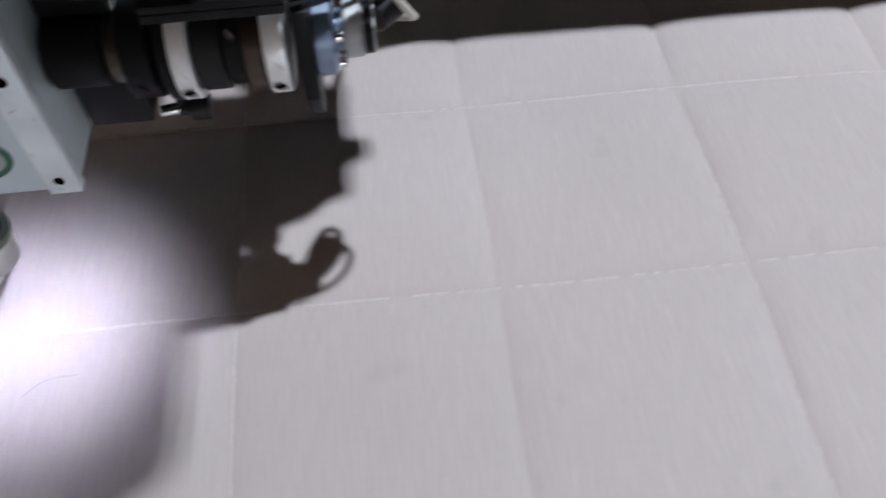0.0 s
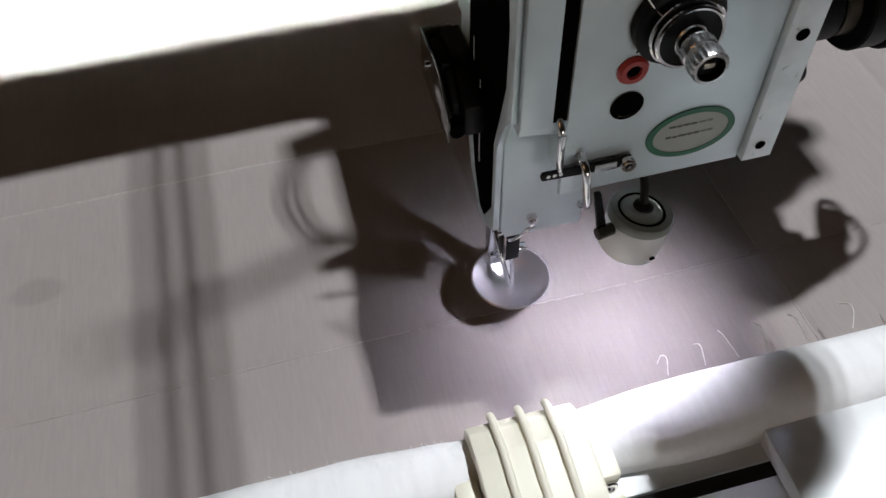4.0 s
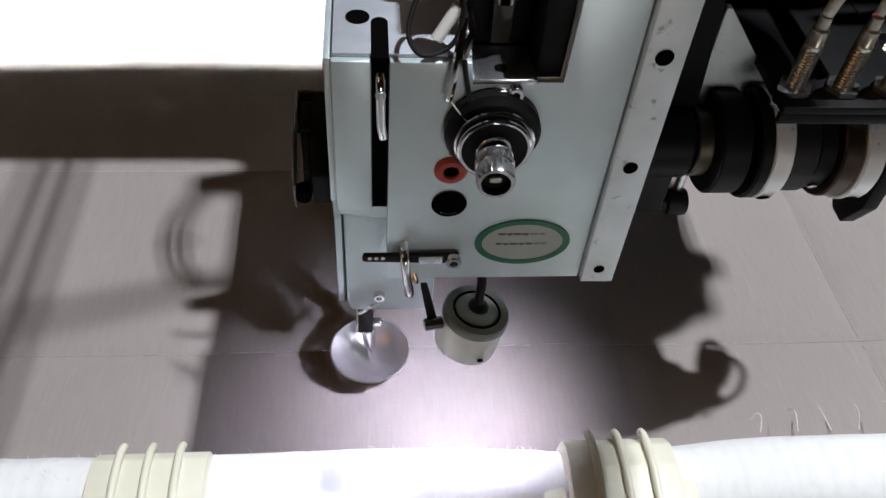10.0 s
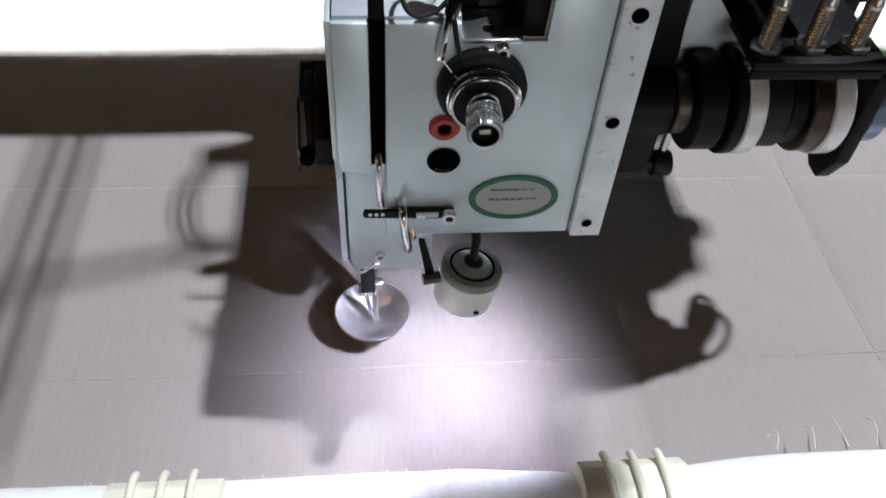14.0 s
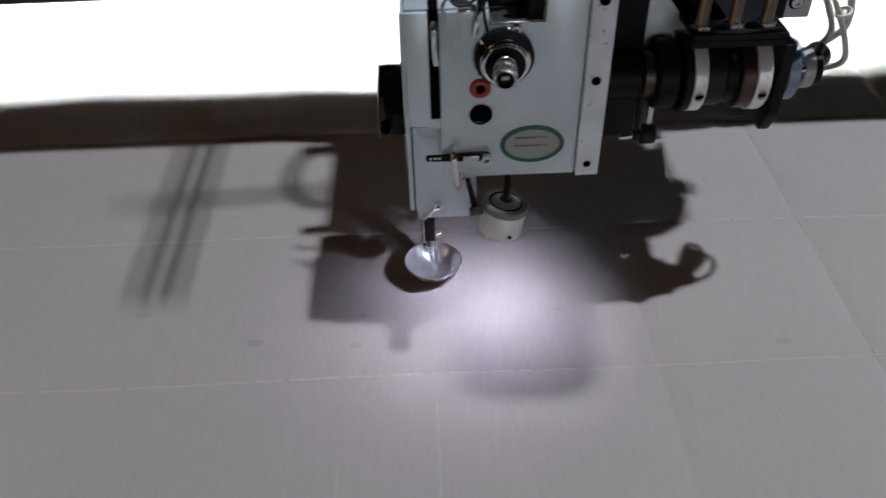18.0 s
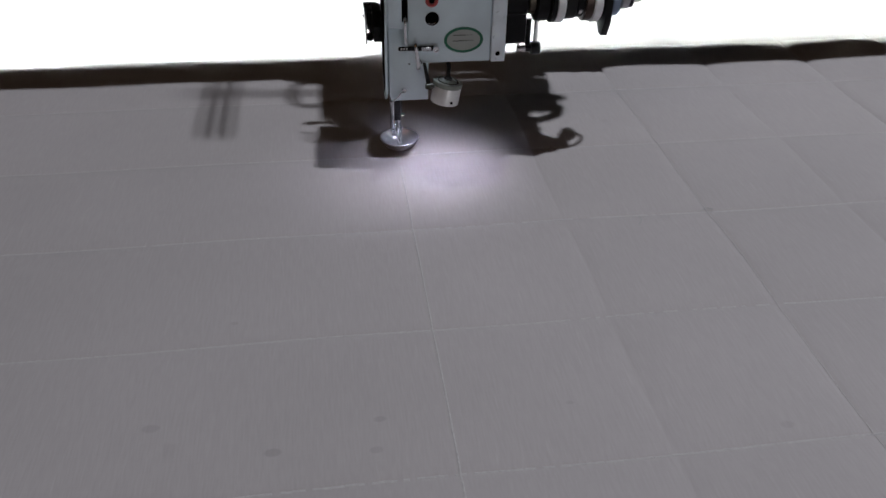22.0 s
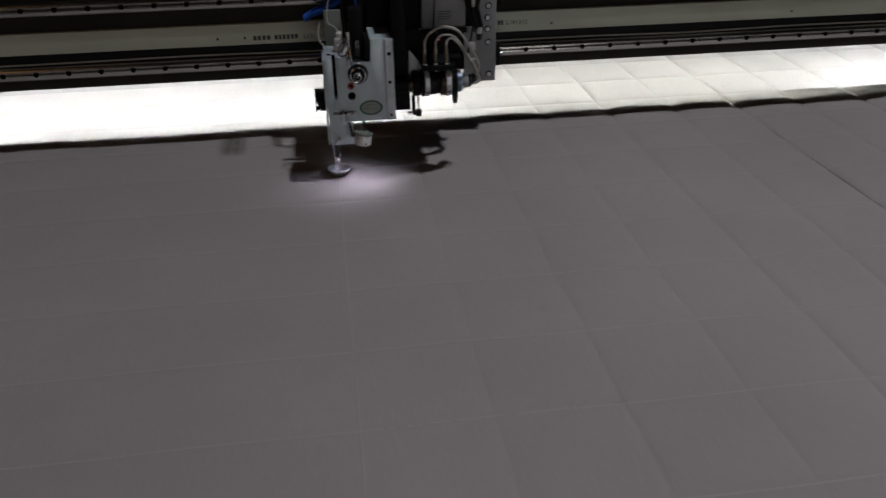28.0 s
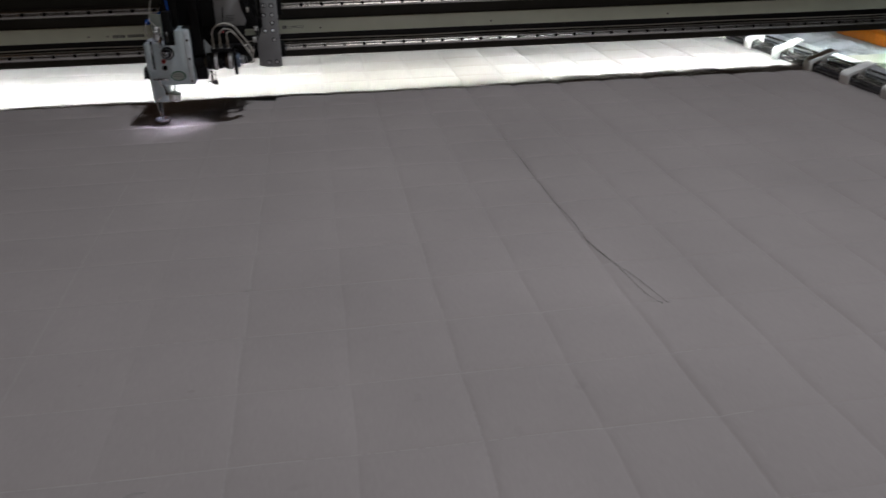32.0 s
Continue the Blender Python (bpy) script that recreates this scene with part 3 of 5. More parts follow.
    for x in (-2.1, 2.18):
        for y in (-0.11, 3.36):
            part("leg", box(x - 0.04, x + 0.04, y - 0.04, y + 0.04, -0.85, -0.086, 0.004), BEAM, base)
    for x in (-2.535, 3.832):
        tr = thing("gantry_track", "beige steel track on legs that carries the gantry's end", "track", "gantry tracks")
        part("track_beam", box(x - 0.045, x + 0.045, -0.4, 3.7, -0.30, -0.2202, 0.003), BEAM, tr)
        part("track_rail", box(x - 0.012, x + 0.012, -0.4, 3.7, -0.2200, -0.2004, 0.001), RAIL, tr)
        for y in (-0.3, 1.6, 3.5):
            part("leg", box(x - 0.03, x + 0.03, y, y + 0.06, -0.85, -0.3002, 0.003), BEAM, tr)
    # thread ends that stick out of the rolled edge
    ends = [(0.205, 0.006, 0.55), (0.225, 0.009, 0.2), (0.243, 0.015, -0.2), (0.258, 0.014, 0.25), (0.281, 0.014, -0.05), (0.306, 0.013, 0.5), (0.345, 0.012, 0.1), (0.40, 0.010, -0.3)]
    for k, (x, ln, bend) in enumerate(ends):
        ln *= 0.7
        loop = [(x, -0.028, 0.021), (x + bend * ln, -0.020, 0.023), (x + bend * ln * (0.2 if k == 0 else 1.2), -0.020 + ln * 0.6, 0.022), (x + ln * bend * (-0.6 if k == 0 else 0.8), -0.020 + ln * (0.2 if k == 0 else 1), 0.018)]
        tagged(part("loose_thread", hose(loop, 0.00032, 6, 6), WHITE_THREAD, None, "loose white thread end sticking out of the padding"), category="thread", group="thread ends on the padding")


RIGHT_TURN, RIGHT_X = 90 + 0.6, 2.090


def cloth_threads():
    """Loose thread ends left on the seams; the first two also darken the crease."""
    # The first two run along the crease at x = 0.9 as its dark line.
    hairs = [[(0.8995, 1.46, 0.0006), (0.9015, 1.25, 0.0006), (0.9005, 1.08, 0.0006), (0.902, 0.95, 0.0006), (0.907, 0.83, 0.0008), (0.905, 0.74, 0.001), (0.915, 0.66, 0.001), (0.935, 0.57, 0.0012), (0.952, 0.49, 0.0012), (0.957, 0.485, 0.0012)],
             [(0.904, 0.74, 0.0008), (0.920, 0.63, 0.0012), (0.930, 0.52, 0.0012), (0.945, 0.478, 0.0012)],
             [(0.218, 0.622, 0.001), (0.224, 0.630, 0.003), (0.226, 0.642, 0.001)],
             [(0.292, 0.646, 0.001), (0.300, 0.648, 0.003), (0.306, 0.6475, 0.001)],
             [(0.188, 0.154, 0.0008), (0.200, 0.162, 0.002), (0.216, 0.164, 0.001)]]
    for k, h in enumerate(hairs):
        h = [(x, y, float(fabric_height(np.array(x), np.array(y))) + z) for x, y, z in h]
        tagged(part("loose_thread", hose(h, 0.0003 if k < 2 else 0.00025, 6, 8), INK if k < 2 else FAINT, None, "dark loose thread end lying on the quilted cloth"), category="thread", group="thread ends on the cloth")


# ---- gantry: in its own space, needle line at y = 0.03 ----
def gantry():
    g = thing("gantry", "dark gantry beam with two steel rails and a light strip", "gantry beam")
    x0, x1 = -2.5, 3.8
    part("beam", box(x0, x1, 0.294, 0.4255, 0.105, 0.340, 0.003), DARK, g)
    # Unseen plate added so the beam's shadow reaches further forward.
    part("shadow_plate", box(x0, x1, 0.2530, 0.2938, 0.3060, 0.3120, 0.001), DARK, g, "dark plate over the upper rail, placed for the beam's shadow")
    part("name_strip", box(x0, x1, 0.281, 0.2938, 0.1725, 0.2125, 0.0012), PALE_PAINT, g, "beige-green painted strip")
    part("ledge", box(x0, x1, 0.284, 0.2938, 0.1045, 0.1225, 0.001), DARK, g)
    # Black band laid in the dark gap above the lower rail.
    part("rail_gap_band", box(x0, x1, 0.2865, 0.2938, 0.1560, 0.1700, 0.001), RUBBER, g, "black band above the lower rail")
    for z in (0.1345, 0.2545):
        sec = [(0.2938, z - 0.0115), (0.283, z - 0.0115), (0.2805, z - 0.009), (0.2805, z - 0.0005), (0.2835, z + 0.002), (0.2805, z + 0.0045), (0.2807, z + 0.0065), (0.2830, z + 0.0098), (0.2862, z + 0.0130), (0.2895, z + 0.015), (0.2938, z + 0.015)]
        rail = part("rail", prism(sec, x0, x1, 0.0004, axis="x"), RAIL, g, "ground steel guide rail with countersunk bolts")
        first = -0.4922 - 0.06 * 33
        hole = None
        for k in range(104):
            x = first + 0.06 * k
            if hole is None:
                hole = part("bolt_hole", lathe((0, 0, 0), (0, -1, 0), [(0, 0), (0.0030, 0), (0.0046, 0.0003), (0.0050, 0.0006), (0, 0.0006)], 14), HOLE, rail)
                hole.location = (x, 0.2806, z)
            else:
                h = hole.copy()
                scene.collection.objects.link(h)
                h.location = (x, 0.2806, z)
    part("wire", hose([(x0 + 0.25 * k, 0.2845 - 0.002 * (k % 2), 0.1545 + 0.0015 * math.sin(k * 2.3)) for k in range(26)], 0.0016, 8, 5), CABLE, g, "thin grey wire on the lower rail")
    # Unseen lip added under the beam, cuts the strip's light to an edge.
    part("light_baffle", box(x0, x1, 0.4215, 0.4245, 0.0800, 0.1055, 0.0006), DARK, g)
    part("lamp_tray", box(x0, x1, 0.4258, 0.540, 0.1640, 0.1760, 0.001), ALU, g)
    part("light_strip", box(-2.3, 0.30, 0.488, 0.498, 0.1570, 0.1638, 0.0005), LED_STRIP, g, "glaring white light strip", False)
    part("light_strip", box(0.32, 1.10, 0.488, 0.498, 0.1570, 0.1638, 0.0005), LED_DIM, g, "white light strip", False)
    part("light_strip", box(1.12, 2.75, 0.446, 0.456, 0.1570, 0.1638, 0.0005), LED_STRIP, g, "white light strip", False)
    for x in (-0.153, -0.205, 0.4593, 0.98, 1.55):
        part("strip_screw", lathe((x, 0.2811, 0.186), (0, -1, 0), [(0, 0), (0.0026, 0), (0.0024, 0.0006), (0.001, 0.0005), (0, 0.0003)], 12), COPPER, g)
    # end trucks that carry the beam on the base
    for x in (-2.565, 3.802):
        part("end_truck", box(x, x + 0.06, 0.25, 0.60, -0.2, 0.36, 0.004), BEAM, g)
    # part code on the strip
    def code(text, x, z, size):
        c = bpy.data.curves.new("code", "FONT")
        c.body, c.size, c.extrude = text, size, 0.0001
        tmp = new("code_text", c)
        me = bpy.data.meshes.new_from_object(tmp.evaluated_get(bpy.context.evaluated_depsgraph_get()))
        bpy.data.objects.remove(tmp)
        me.materials.append(INK)
        ob = new("code", me)
        ob.parent = g
        ob.matrix_basis = pose(x, 0.2806, z, 90, 0, 0)
        return ob
    code("L191212", -0.040, 0.1800, 0.0125)
    code("L191212", 0.3655, 0.1870, 0.0125)
    for a, b, z in ((-0.137, -0.102, 0.1845), (-0.096, -0.049, 0.1845), (0.348, 0.361, 0.1915)):
        n = max(2, int((b - a) / 0.0075))
        for k in range(n):
            xa = a + (b - a) * k / n
            part("code_bar", box(xa, xa + (b - a) / n * 0.72, 0.2804, 0.2809, z - 0.004, z + 0.0045, 0), INK, g)
    for c in g.children:
        c.location += Vector((-0.006, -0.0235, 0.0210))
    return g


# ---- sewing head: x to the right, y away, z up from the cloth at the needle ----
TAKE_UP, NEEDLE, DRIVE = [], [], []
INDICATOR = (0.1905, 0.0300, 0.2420)
KNOB = (0.1440, 0.0570, 0.1035)


def sewing_head():
    h = thing("sewing_head", "grey industrial sewing head with tension knob and green oval label", "sewing machine")
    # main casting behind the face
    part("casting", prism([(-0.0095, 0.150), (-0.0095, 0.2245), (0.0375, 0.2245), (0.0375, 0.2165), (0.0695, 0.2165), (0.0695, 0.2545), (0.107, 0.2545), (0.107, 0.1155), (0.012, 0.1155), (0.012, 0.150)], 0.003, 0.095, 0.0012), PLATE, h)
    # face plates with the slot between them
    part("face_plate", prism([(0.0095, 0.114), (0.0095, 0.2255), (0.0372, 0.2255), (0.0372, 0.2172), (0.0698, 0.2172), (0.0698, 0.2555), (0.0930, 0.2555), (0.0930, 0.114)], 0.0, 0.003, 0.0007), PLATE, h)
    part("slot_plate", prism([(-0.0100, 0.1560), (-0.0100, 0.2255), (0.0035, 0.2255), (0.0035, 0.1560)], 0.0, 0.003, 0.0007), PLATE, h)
    part("slot", box(0.0036, 0.0094, 0.0012, 0.0045, 0.1570, 0.2253, 0), HOLE, h, "black take-up slot")
    part("slot_top", rod((0.0065, 0.0215, 0.2262), (0.0065, 0.0215, 0.2270), 0.0029, 20, box(0.0036, 0.0094, -0.0002, 0.0215, 0.2240, 0.2272, 0)), HOLE, h)
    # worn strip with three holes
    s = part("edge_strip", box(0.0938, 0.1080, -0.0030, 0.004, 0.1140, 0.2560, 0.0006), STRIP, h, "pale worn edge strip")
    for z, r in ((0.2307, 0.0027), (0.1813, 0.0024), (0.1227, 0.0020)):
        part("strip_hole", lathe((0.1004, -0.0029, z), (0, -1, 0), [(0, 0), (r, 0), (r * 1.12, 0.0002), (r * 1.2, 0.0004), (0, 0.0004)], 18), HOLE, s)
    # top deck
    part("top_deck", box(-0.0095, 0.0372, 0.003, 0.070, 0.2250, 0.2268, 0.0005), DECK, h, "blue-grey steel top deck")
    part("deck_hole", lathe((-0.001, 0.024, 0.2269), (0, 0, 1), [(0, 0), (0.0042, 0), (0.0042, 0.0004), (0, 0.0004)], 20), HOLE, h)
    v = part("valve", lathe((0.020, 0.046, 0.2268), (0, 0, 1), [(0, 0), (0.0112, 0), (0.0115, 0.001), (0.0115, 0.012), (0.0098, 0.0135), (0.0098, 0.022), (0.0062, 0.023), (0.0062, 0.031), (0.0045, 0.033), (0, 0.033)], 28), WHITE, h, "white valve body")
    part("valve_nut", lathe((0.020, 0.046, 0.2405), (0, 0, 1), [(0.0099, 0), (0.0105, 0.0005), (0.0105, 0.003), (0.0099, 0.0035)], 6), STEEL, v)
    part("valve_wire", hose([(0.020, 0.046, 0.258), (0.012, 0.050, 0.268), (0.002, 0.060, 0.275), (0.004, 0.068, 0.30), (0.012, 0.07, 0.33)], 0.0011, 8), CABLE, v)
    for pts, m in (([(0.030, 0.010, 0.262), (0.033, 0.004, 0.244), (0.030, 0.0, 0.233), (0.020, -0.003, 0.2305), (0.0155, 0.002, 0.236), (0.020, 0.012, 0.246), (0.028, 0.018, 0.252)], RUBBER),
                   ([(0.032, 0.012, 0.265), (0.0325, 0.006, 0.245), (0.0345, -0.001, 0.225), (0.0375, -0.004, 0.212), (0.041, -0.003, 0.207)], RUBBER)):
        part("lead", hose(pts, 0.0009, 8), m, h)
    part("lead_sleeve", rod((0.0245, 0.001, 0.2335), (0.0315, 0.006, 0.2430), 0.0021, 12), WHITE, h, "white sleeve")
    part("lead_sleeve", rod((0.0320, 0.009, 0.244), (0.0335, 0.014, 0.266), 0.0030, 12), CABLE, h)
    part("hook_guide", hose([(0.0335, 0.004, 0.240), (0.0315, -0.003, 0.228), (0.0300, -0.004, 0.217), (0.0295, -0.0035, 0.213)], 0.0016, 8), CHROME, h)
    part("hook_guide", hose([(0.034, 0.006, 0.243), (0.036, 0.002, 0.236), (0.0335, -0.001, 0.228)], 0.0014, 8), CHROME, h)
    part("feed_thread", hose([(0.0300, -0.0045, 0.2135), (0.0345, -0.0055, 0.2075), (0.0385, -0.006, 0.2035)], 0.0003, 6, 4), WHITE_THREAD, h)
    # tension unit in the notch
    t = part("notch_bracket", box(0.0376, 0.0600, -0.0005, 0.020, 0.2172, 0.2192, 0.0004), STEEL, h, "bare aluminium notch bracket")
    part("bracket_hole", lathe((0.0478, 0.006, 0.2193), (0, 0, 1), [(0, 0), (0.0022, 0), (0.0022, 0.0002), (0, 0.0002)], 16), HOLE, t)
    part("notch_block", box(0.0600, 0.0695, 0.004, 0.060, 0.2170, 0.2545, 0.0008), BLACK, h)
    part("notch_back", box(0.0380, 0.0600, 0.022, 0.060, 0.2170, 0.3000, 0.0008), BLACK, h)
    lv = part("lever", prism([(0.0448, 0.223), (0.0515, 0.223), (0.0520, 0.246), (0.0500, 0.252), (0.0462, 0.252), (0.0445, 0.246)], 0.0150, 0.0185, 0.0006), SMOKED, h, "dark lever with a slot")
    part("lever_rim", hose([(0.0462, 0.0148, 0.2385), (0.0461, 0.0147, 0.2450), (0.0470, 0.0147, 0.2505), (0.0495, 0.0147, 0.2505), (0.0504, 0.0147, 0.2450), (0.0503, 0.0148, 0.2385)], 0.0006, 8), CHROME, lv)
    part("lever_slot", box(0.0467, 0.0498, 0.0147, 0.0150, 0.2380, 0.2490, 0), HOLE, lv)
    c = (0.0462, 0.0, 0.1985)
    ten = part("tension_housing", lathe(c, (0, -1, 0), [(0.0, 0.0), (0.0172, 0.0), (0.0172, 0.0045), (0.0155, 0.0058), (0.0, 0.0058)], 36), BLACK, h, "black tension housing")
    for k, (r, y) in enumerate(((0.0142, 0.0085), (0.0130, 0.0112))):
        part("tension_disc", lathe((c[0] - 0.0003 * k, 0, c[2]), (0, -1, 0), [(0.004, y), (r - 0.001, y), (r - 0.0003, y + 0.0006), (r - 0.0003, y + 0.0012), (r * 0.8, y + 0.0011), (r * 0.62, y + 0.0004), (0.004, y + 0.0004)], 36), BLACK, ten)
        part("disc_rim", lathe((c[0] - 0.0003 * k, 0, c[2]), (0, -1, 0), [(r - 0.0014, y + 0.0011), (r - 0.0004, y + 0.0002), (r, y + 0.0006), (r, y + 0.0014), (r - 0.0006, y + 0.0019), (r - 0.0014, y + 0.0018), (r - 0.0014, y + 0.0011)], 40), CHROME, ten)
    spring = [(c[0] - 0.0006 + 0.0058 * math.cos(a), -0.0122 - 0.0009 * a / 1.3, c[2] + 0.0058 * math.sin(a)) for a in (k * 0.7 for k in range(26))]
    part("tension_spring", hose(spring, 0.0007, 8, 4), STEEL, ten)
    part("tension_post", rod((c[0], -0.006, c[2]), (c[0] - 0.002, -0.028, c[2] + 0.0006), 0.0032, 16), STEEL, ten)
    bm = bmesh.new()
    prof = [(0, 0.0), (0.0052, 0.0), (0.0067, 0.0012), (0.0067, 0.0050), (0.0060, 0.0056), (0.0060, 0.0066), (0.0067, 0.0072), (0.0067, 0.0122), (0.0061, 0.0132), (0.0050, 0.0134), (0.0046, 0.0098), (0, 0.0098)]
    lathe((c[0] - 0.0012, -0.0182, c[2] + 0.0010), (-0.06, -1, 0.04), prof, 44, bm)
    for i, vtx in enumerate(bm.verts):
        off = vtx.co - Vector((c[0] - 0.0014, vtx.co.y, c[2] + 0.0012))
        if off.length > 0.0065 and i % 2:
            vtx.co -= off * 0.05
    k = part("tension_knob", bm, STEEL, ten, "knurled nickel tension knob")
    part("knob_bore", lathe((c[0] - 0.0018, -0.0283, c[2] + 0.0014), (-0.06, -1, 0.04), [(0.0046, 0.0028), (0.0045, 0.0), (0, 0.0)], 24), BLACK, k)
    part("knob_slot", box(c[0] - 0.0040, c[0] + 0.0002, -0.0300, -0.0286, c[2] + 0.0006, c[2] + 0.0028, 0.0004), BRASS, k)
    screw(h, (0.0525, -0.001, 0.2150), (0, -1, 0), 0.0030, "notch_screw", CHROME)
    part("notch_tab", box(0.0455, 0.0500, -0.003, 0.001, 0.2130, 0.2165, 0.0004), CHROME, h)
    part("check_spring", hose([(0.0315, -0.001, 0.2060), (0.0300, -0.004, 0.2010), (0.0325, -0.004, 0.1940), (0.0318, -0.003, 0.1880)], 0.0004, 6), BLACK, h)
    # red eyelet, black bore
    part("eyelet", lathe((0.0330, 0, 0.1777), (0, -1, 0), [(0.0028, -0.001), (0.0062, -0.001), (0.0064, 0.0008), (0.0052, 0.0022), (0.0032, 0.0022), (0.0028, 0.0012)], 28), RED, h, "red plastic eyelet")
    part("eyelet_bore", lathe((0.0330, 0, 0.1777), (0, -1, 0), [(0, 0.0003), (0.0029, 0.0003)], 20), HOLE, h)
    part("bore", lathe((0.0335, 0, 0.1598), (0, -1, 0), [(0, 0.0002), (0.0066, 0.0002), (0.0070, 0.0005), (0.0062, 0.0007), (0, 0.0005)], 32), HOLE, h, "black round bore")
    # Chrome arc laid in as the bright crescent of light on the lower rim.
    part("bore_glint", hose([(0.0335 + 0.0052 * math.cos(q), -0.0008, 0.1598 + 0.0050 * math.sin(q)) for q in (math.pi * (1.28 + 0.055 * i) for i in range(9))], 0.0004, 6, 3), CHROME, h)
    # oval label
    lab = bmesh.new()
    ov = lambda a, b, n=56: [(0.0655 + a * math.cos(q), 0.1372 + b * math.sin(q)) for q in (2 * math.pi * i / n for i in range(n))]
    prism(ov(0.0185, 0.0120), -0.0004, 0.0001, 0, lab)
    lb = part("label", lab, STICKER, h, "oval sticker with a green rim")
    ring = bmesh.new()
    o, i_ = ov(0.0199, 0.0133), ov(0.0169, 0.0108)
    vo, vi = [ring.verts.new((x, -0.0007, z)) for x, z in o], [ring.verts.new((x, -0.0007, z)) for x, z in i_]
    vo2, vi2 = [ring.verts.new((x, 0.0001, z)) for x, z in o], [ring.verts.new((x, 0.0001, z)) for x, z in i_]
    for a in range(len(o)):
        b = (a + 1) % len(o)
        ring.faces.new((vo[a], vo[b], vi[b], vi[a]))
        ring.faces.new((vo[a], vo2[a], vo2[b], vo[b]))
        ring.faces.new((vi[a], vi[b], vi2[b], vi2[a]))
    part("label_rim", ring, GREEN, lb)
    bars = bmesh.new()
    pale = bmesh.new()
    for bm, x, z, w in ((bars, 0.0550, 0.1422, 0.0030), (bars, 0.0586, 0.1421, 0.0022), (bars, 0.0613, 0.1422, 0.0030), (bars, 0.0648, 0.1421, 0.0026), (pale, 0.0682, 0.1422, 0.0030), (pale, 0.0719, 0.1422, 0.0024),
                        (bars, 0.0545, 0.1364, 0.0024), (bars, 0.0576, 0.1362, 0.0020), (bars, 0.0602, 0.1364, 0.0034), (bars, 0.0642, 0.1363, 0.0022), (bars, 0.0670, 0.1364, 0.0026), (pale, 0.0703, 0.1364, 0.0022), (pale, 0.0731, 0.1364, 0.0026)):
        box(x, x + w, -0.0006, -0.0003, z - 0.0005, z + 0.0005, 0, bm)
    part("label_bars", bars, INK, lb)
    part("label_bars", pale, FAINT, lb, "faded print")
    # thread guide bar with its bent pin
    g = part("guide_bar", prism([(0.0000, 0.1288), (-0.0008, 0.1305), (0.0000, 0.1328), (0.0390, 0.1328), (0.0402, 0.1305), (0.0390, 0.1276), (0.0280, 0.1276), (0.0270, 0.1284)], -0.0032, -0.0012, 0.0004), BLACK, h, "black thread guide bar")
    for x in (0.0025, 0.0052, 0.0079):
        part("guide_hole", lathe((x, -0.0031, 0.1310), (0, -1, 0), [(0, 0), (0.0009, 0), (0.0009, 0.0002), (0, 0.0002)], 12), WHITE, g)
    part("guide_clip", box(0.0225, 0.0325, -0.0040, -0.0030, 0.1283, 0.1322, 0.0003), STEEL, g)
    screw(g, (0.0371, -0.0030, 0.1300), (0, -1, 0), 0.0034, "guide_screw", CHROME)
    part("guide_pin", hose([(0.0165, 0.001, 0.1365), (0.0165, -0.005, 0.1370), (0.0168, -0.0085, 0.1335), (0.0178, -0.0090, 0.1240), (0.0190, -0.0085, 0.1160), (0.0190, -0.0070, 0.1120), (0.0186, -0.0035, 0.1102)], 0.0019, 12), CHROME, h, "bent chrome pin")
    part("pin_clip", hose([(0.020, 0.004, 0.1165), (0.0210, -0.001, 0.1140), (0.0225, -0.003, 0.1155), (0.0215, 0.0, 0.1175)], 0.0008, 8), CHROME, h)
    # lower arm with its side cover
    part("lower_arm", prism([(-0.0085, 0.0700), (-0.0090, 0.1560), (0.0125, 0.1560), (0.0330, 0.1150), (0.0330, 0.0635), (-0.0060, 0.0635)], 0.0222, 0.0600, 0.0010), PLATE, h, "grey lower arm")
    part("arm_hole", lathe((0.0128, 0.0221, 0.1050), (0, -1, 0), [(0, 0), (0.0011, 0), (0.0011, 0.0003), (0, 0.0003)], 12), HOLE, h)
    # side: black hollow with a pale rim
    side = part("side_cover", prism([(0.004, 0.1575), (0.004, 0.2240), (0.066, 0.2240), (0.076, 0.2000), (0.078, 0.1300), (0.060, 0.0760), (0.046, 0.0600), (0.036, 0.0600), (0.0215, 0.0720), (0.0205, 0.1300), (0.0120, 0.1500)], -0.0125, -0.0097, 0.0005, axis="x"), PLATE, h, "grey side cover with a black hollow")
    part("hollow", prism([(0.0520, 0.2085), (0.0280, 0.2105), (0.0180, 0.2140), (0.0125, 0.2100), (0.0105, 0.1980), (0.0115, 0.1700), (0.0175, 0.1500), (0.0250, 0.1280), (0.0255, 0.0850), (0.0360, 0.0680), (0.0430, 0.0680), (0.0520, 0.0850), (0.0580, 0.1120), (0.0620, 0.1500), (0.0610, 0.1820), (0.0570, 0.1970)], -0.0130, -0.0120, 0.0002, axis="x"), HOLE, side, "black hollow")
    for y, z in ((0.0340, 0.2180), (0.0090, 0.2185)):
        part("cover_screw", lathe((-0.0124, y, z), (-1, 0, 0), [(0, 0), (0.0021, 0), (0.0019, 0.0005), (0.0008, 0.0004), (0, 0.0002)], 14), COPPER, side)
    part("hollow_strip", box(-0.0140, -0.0131, 0.0420, 0.0432, 0.1000, 0.1500, 0.0002), STEEL, side)
    part("hollow_strip", box(-0.0140, -0.0131, 0.0520, 0.0530, 0.1300, 0.1650, 0.0002), STEEL, side)
    # stepped end block with its smoked guard
    eb = part("end_block", prism([(0.0360, 0.1240), (0.0360, 0.1400), (0.0500, 0.1520), (0.0790, 0.1520), (0.0790, 0.1260)], -0.0225, -0.0132, 0.0010, axis="x"), BLACK, h, "black stepped end block")
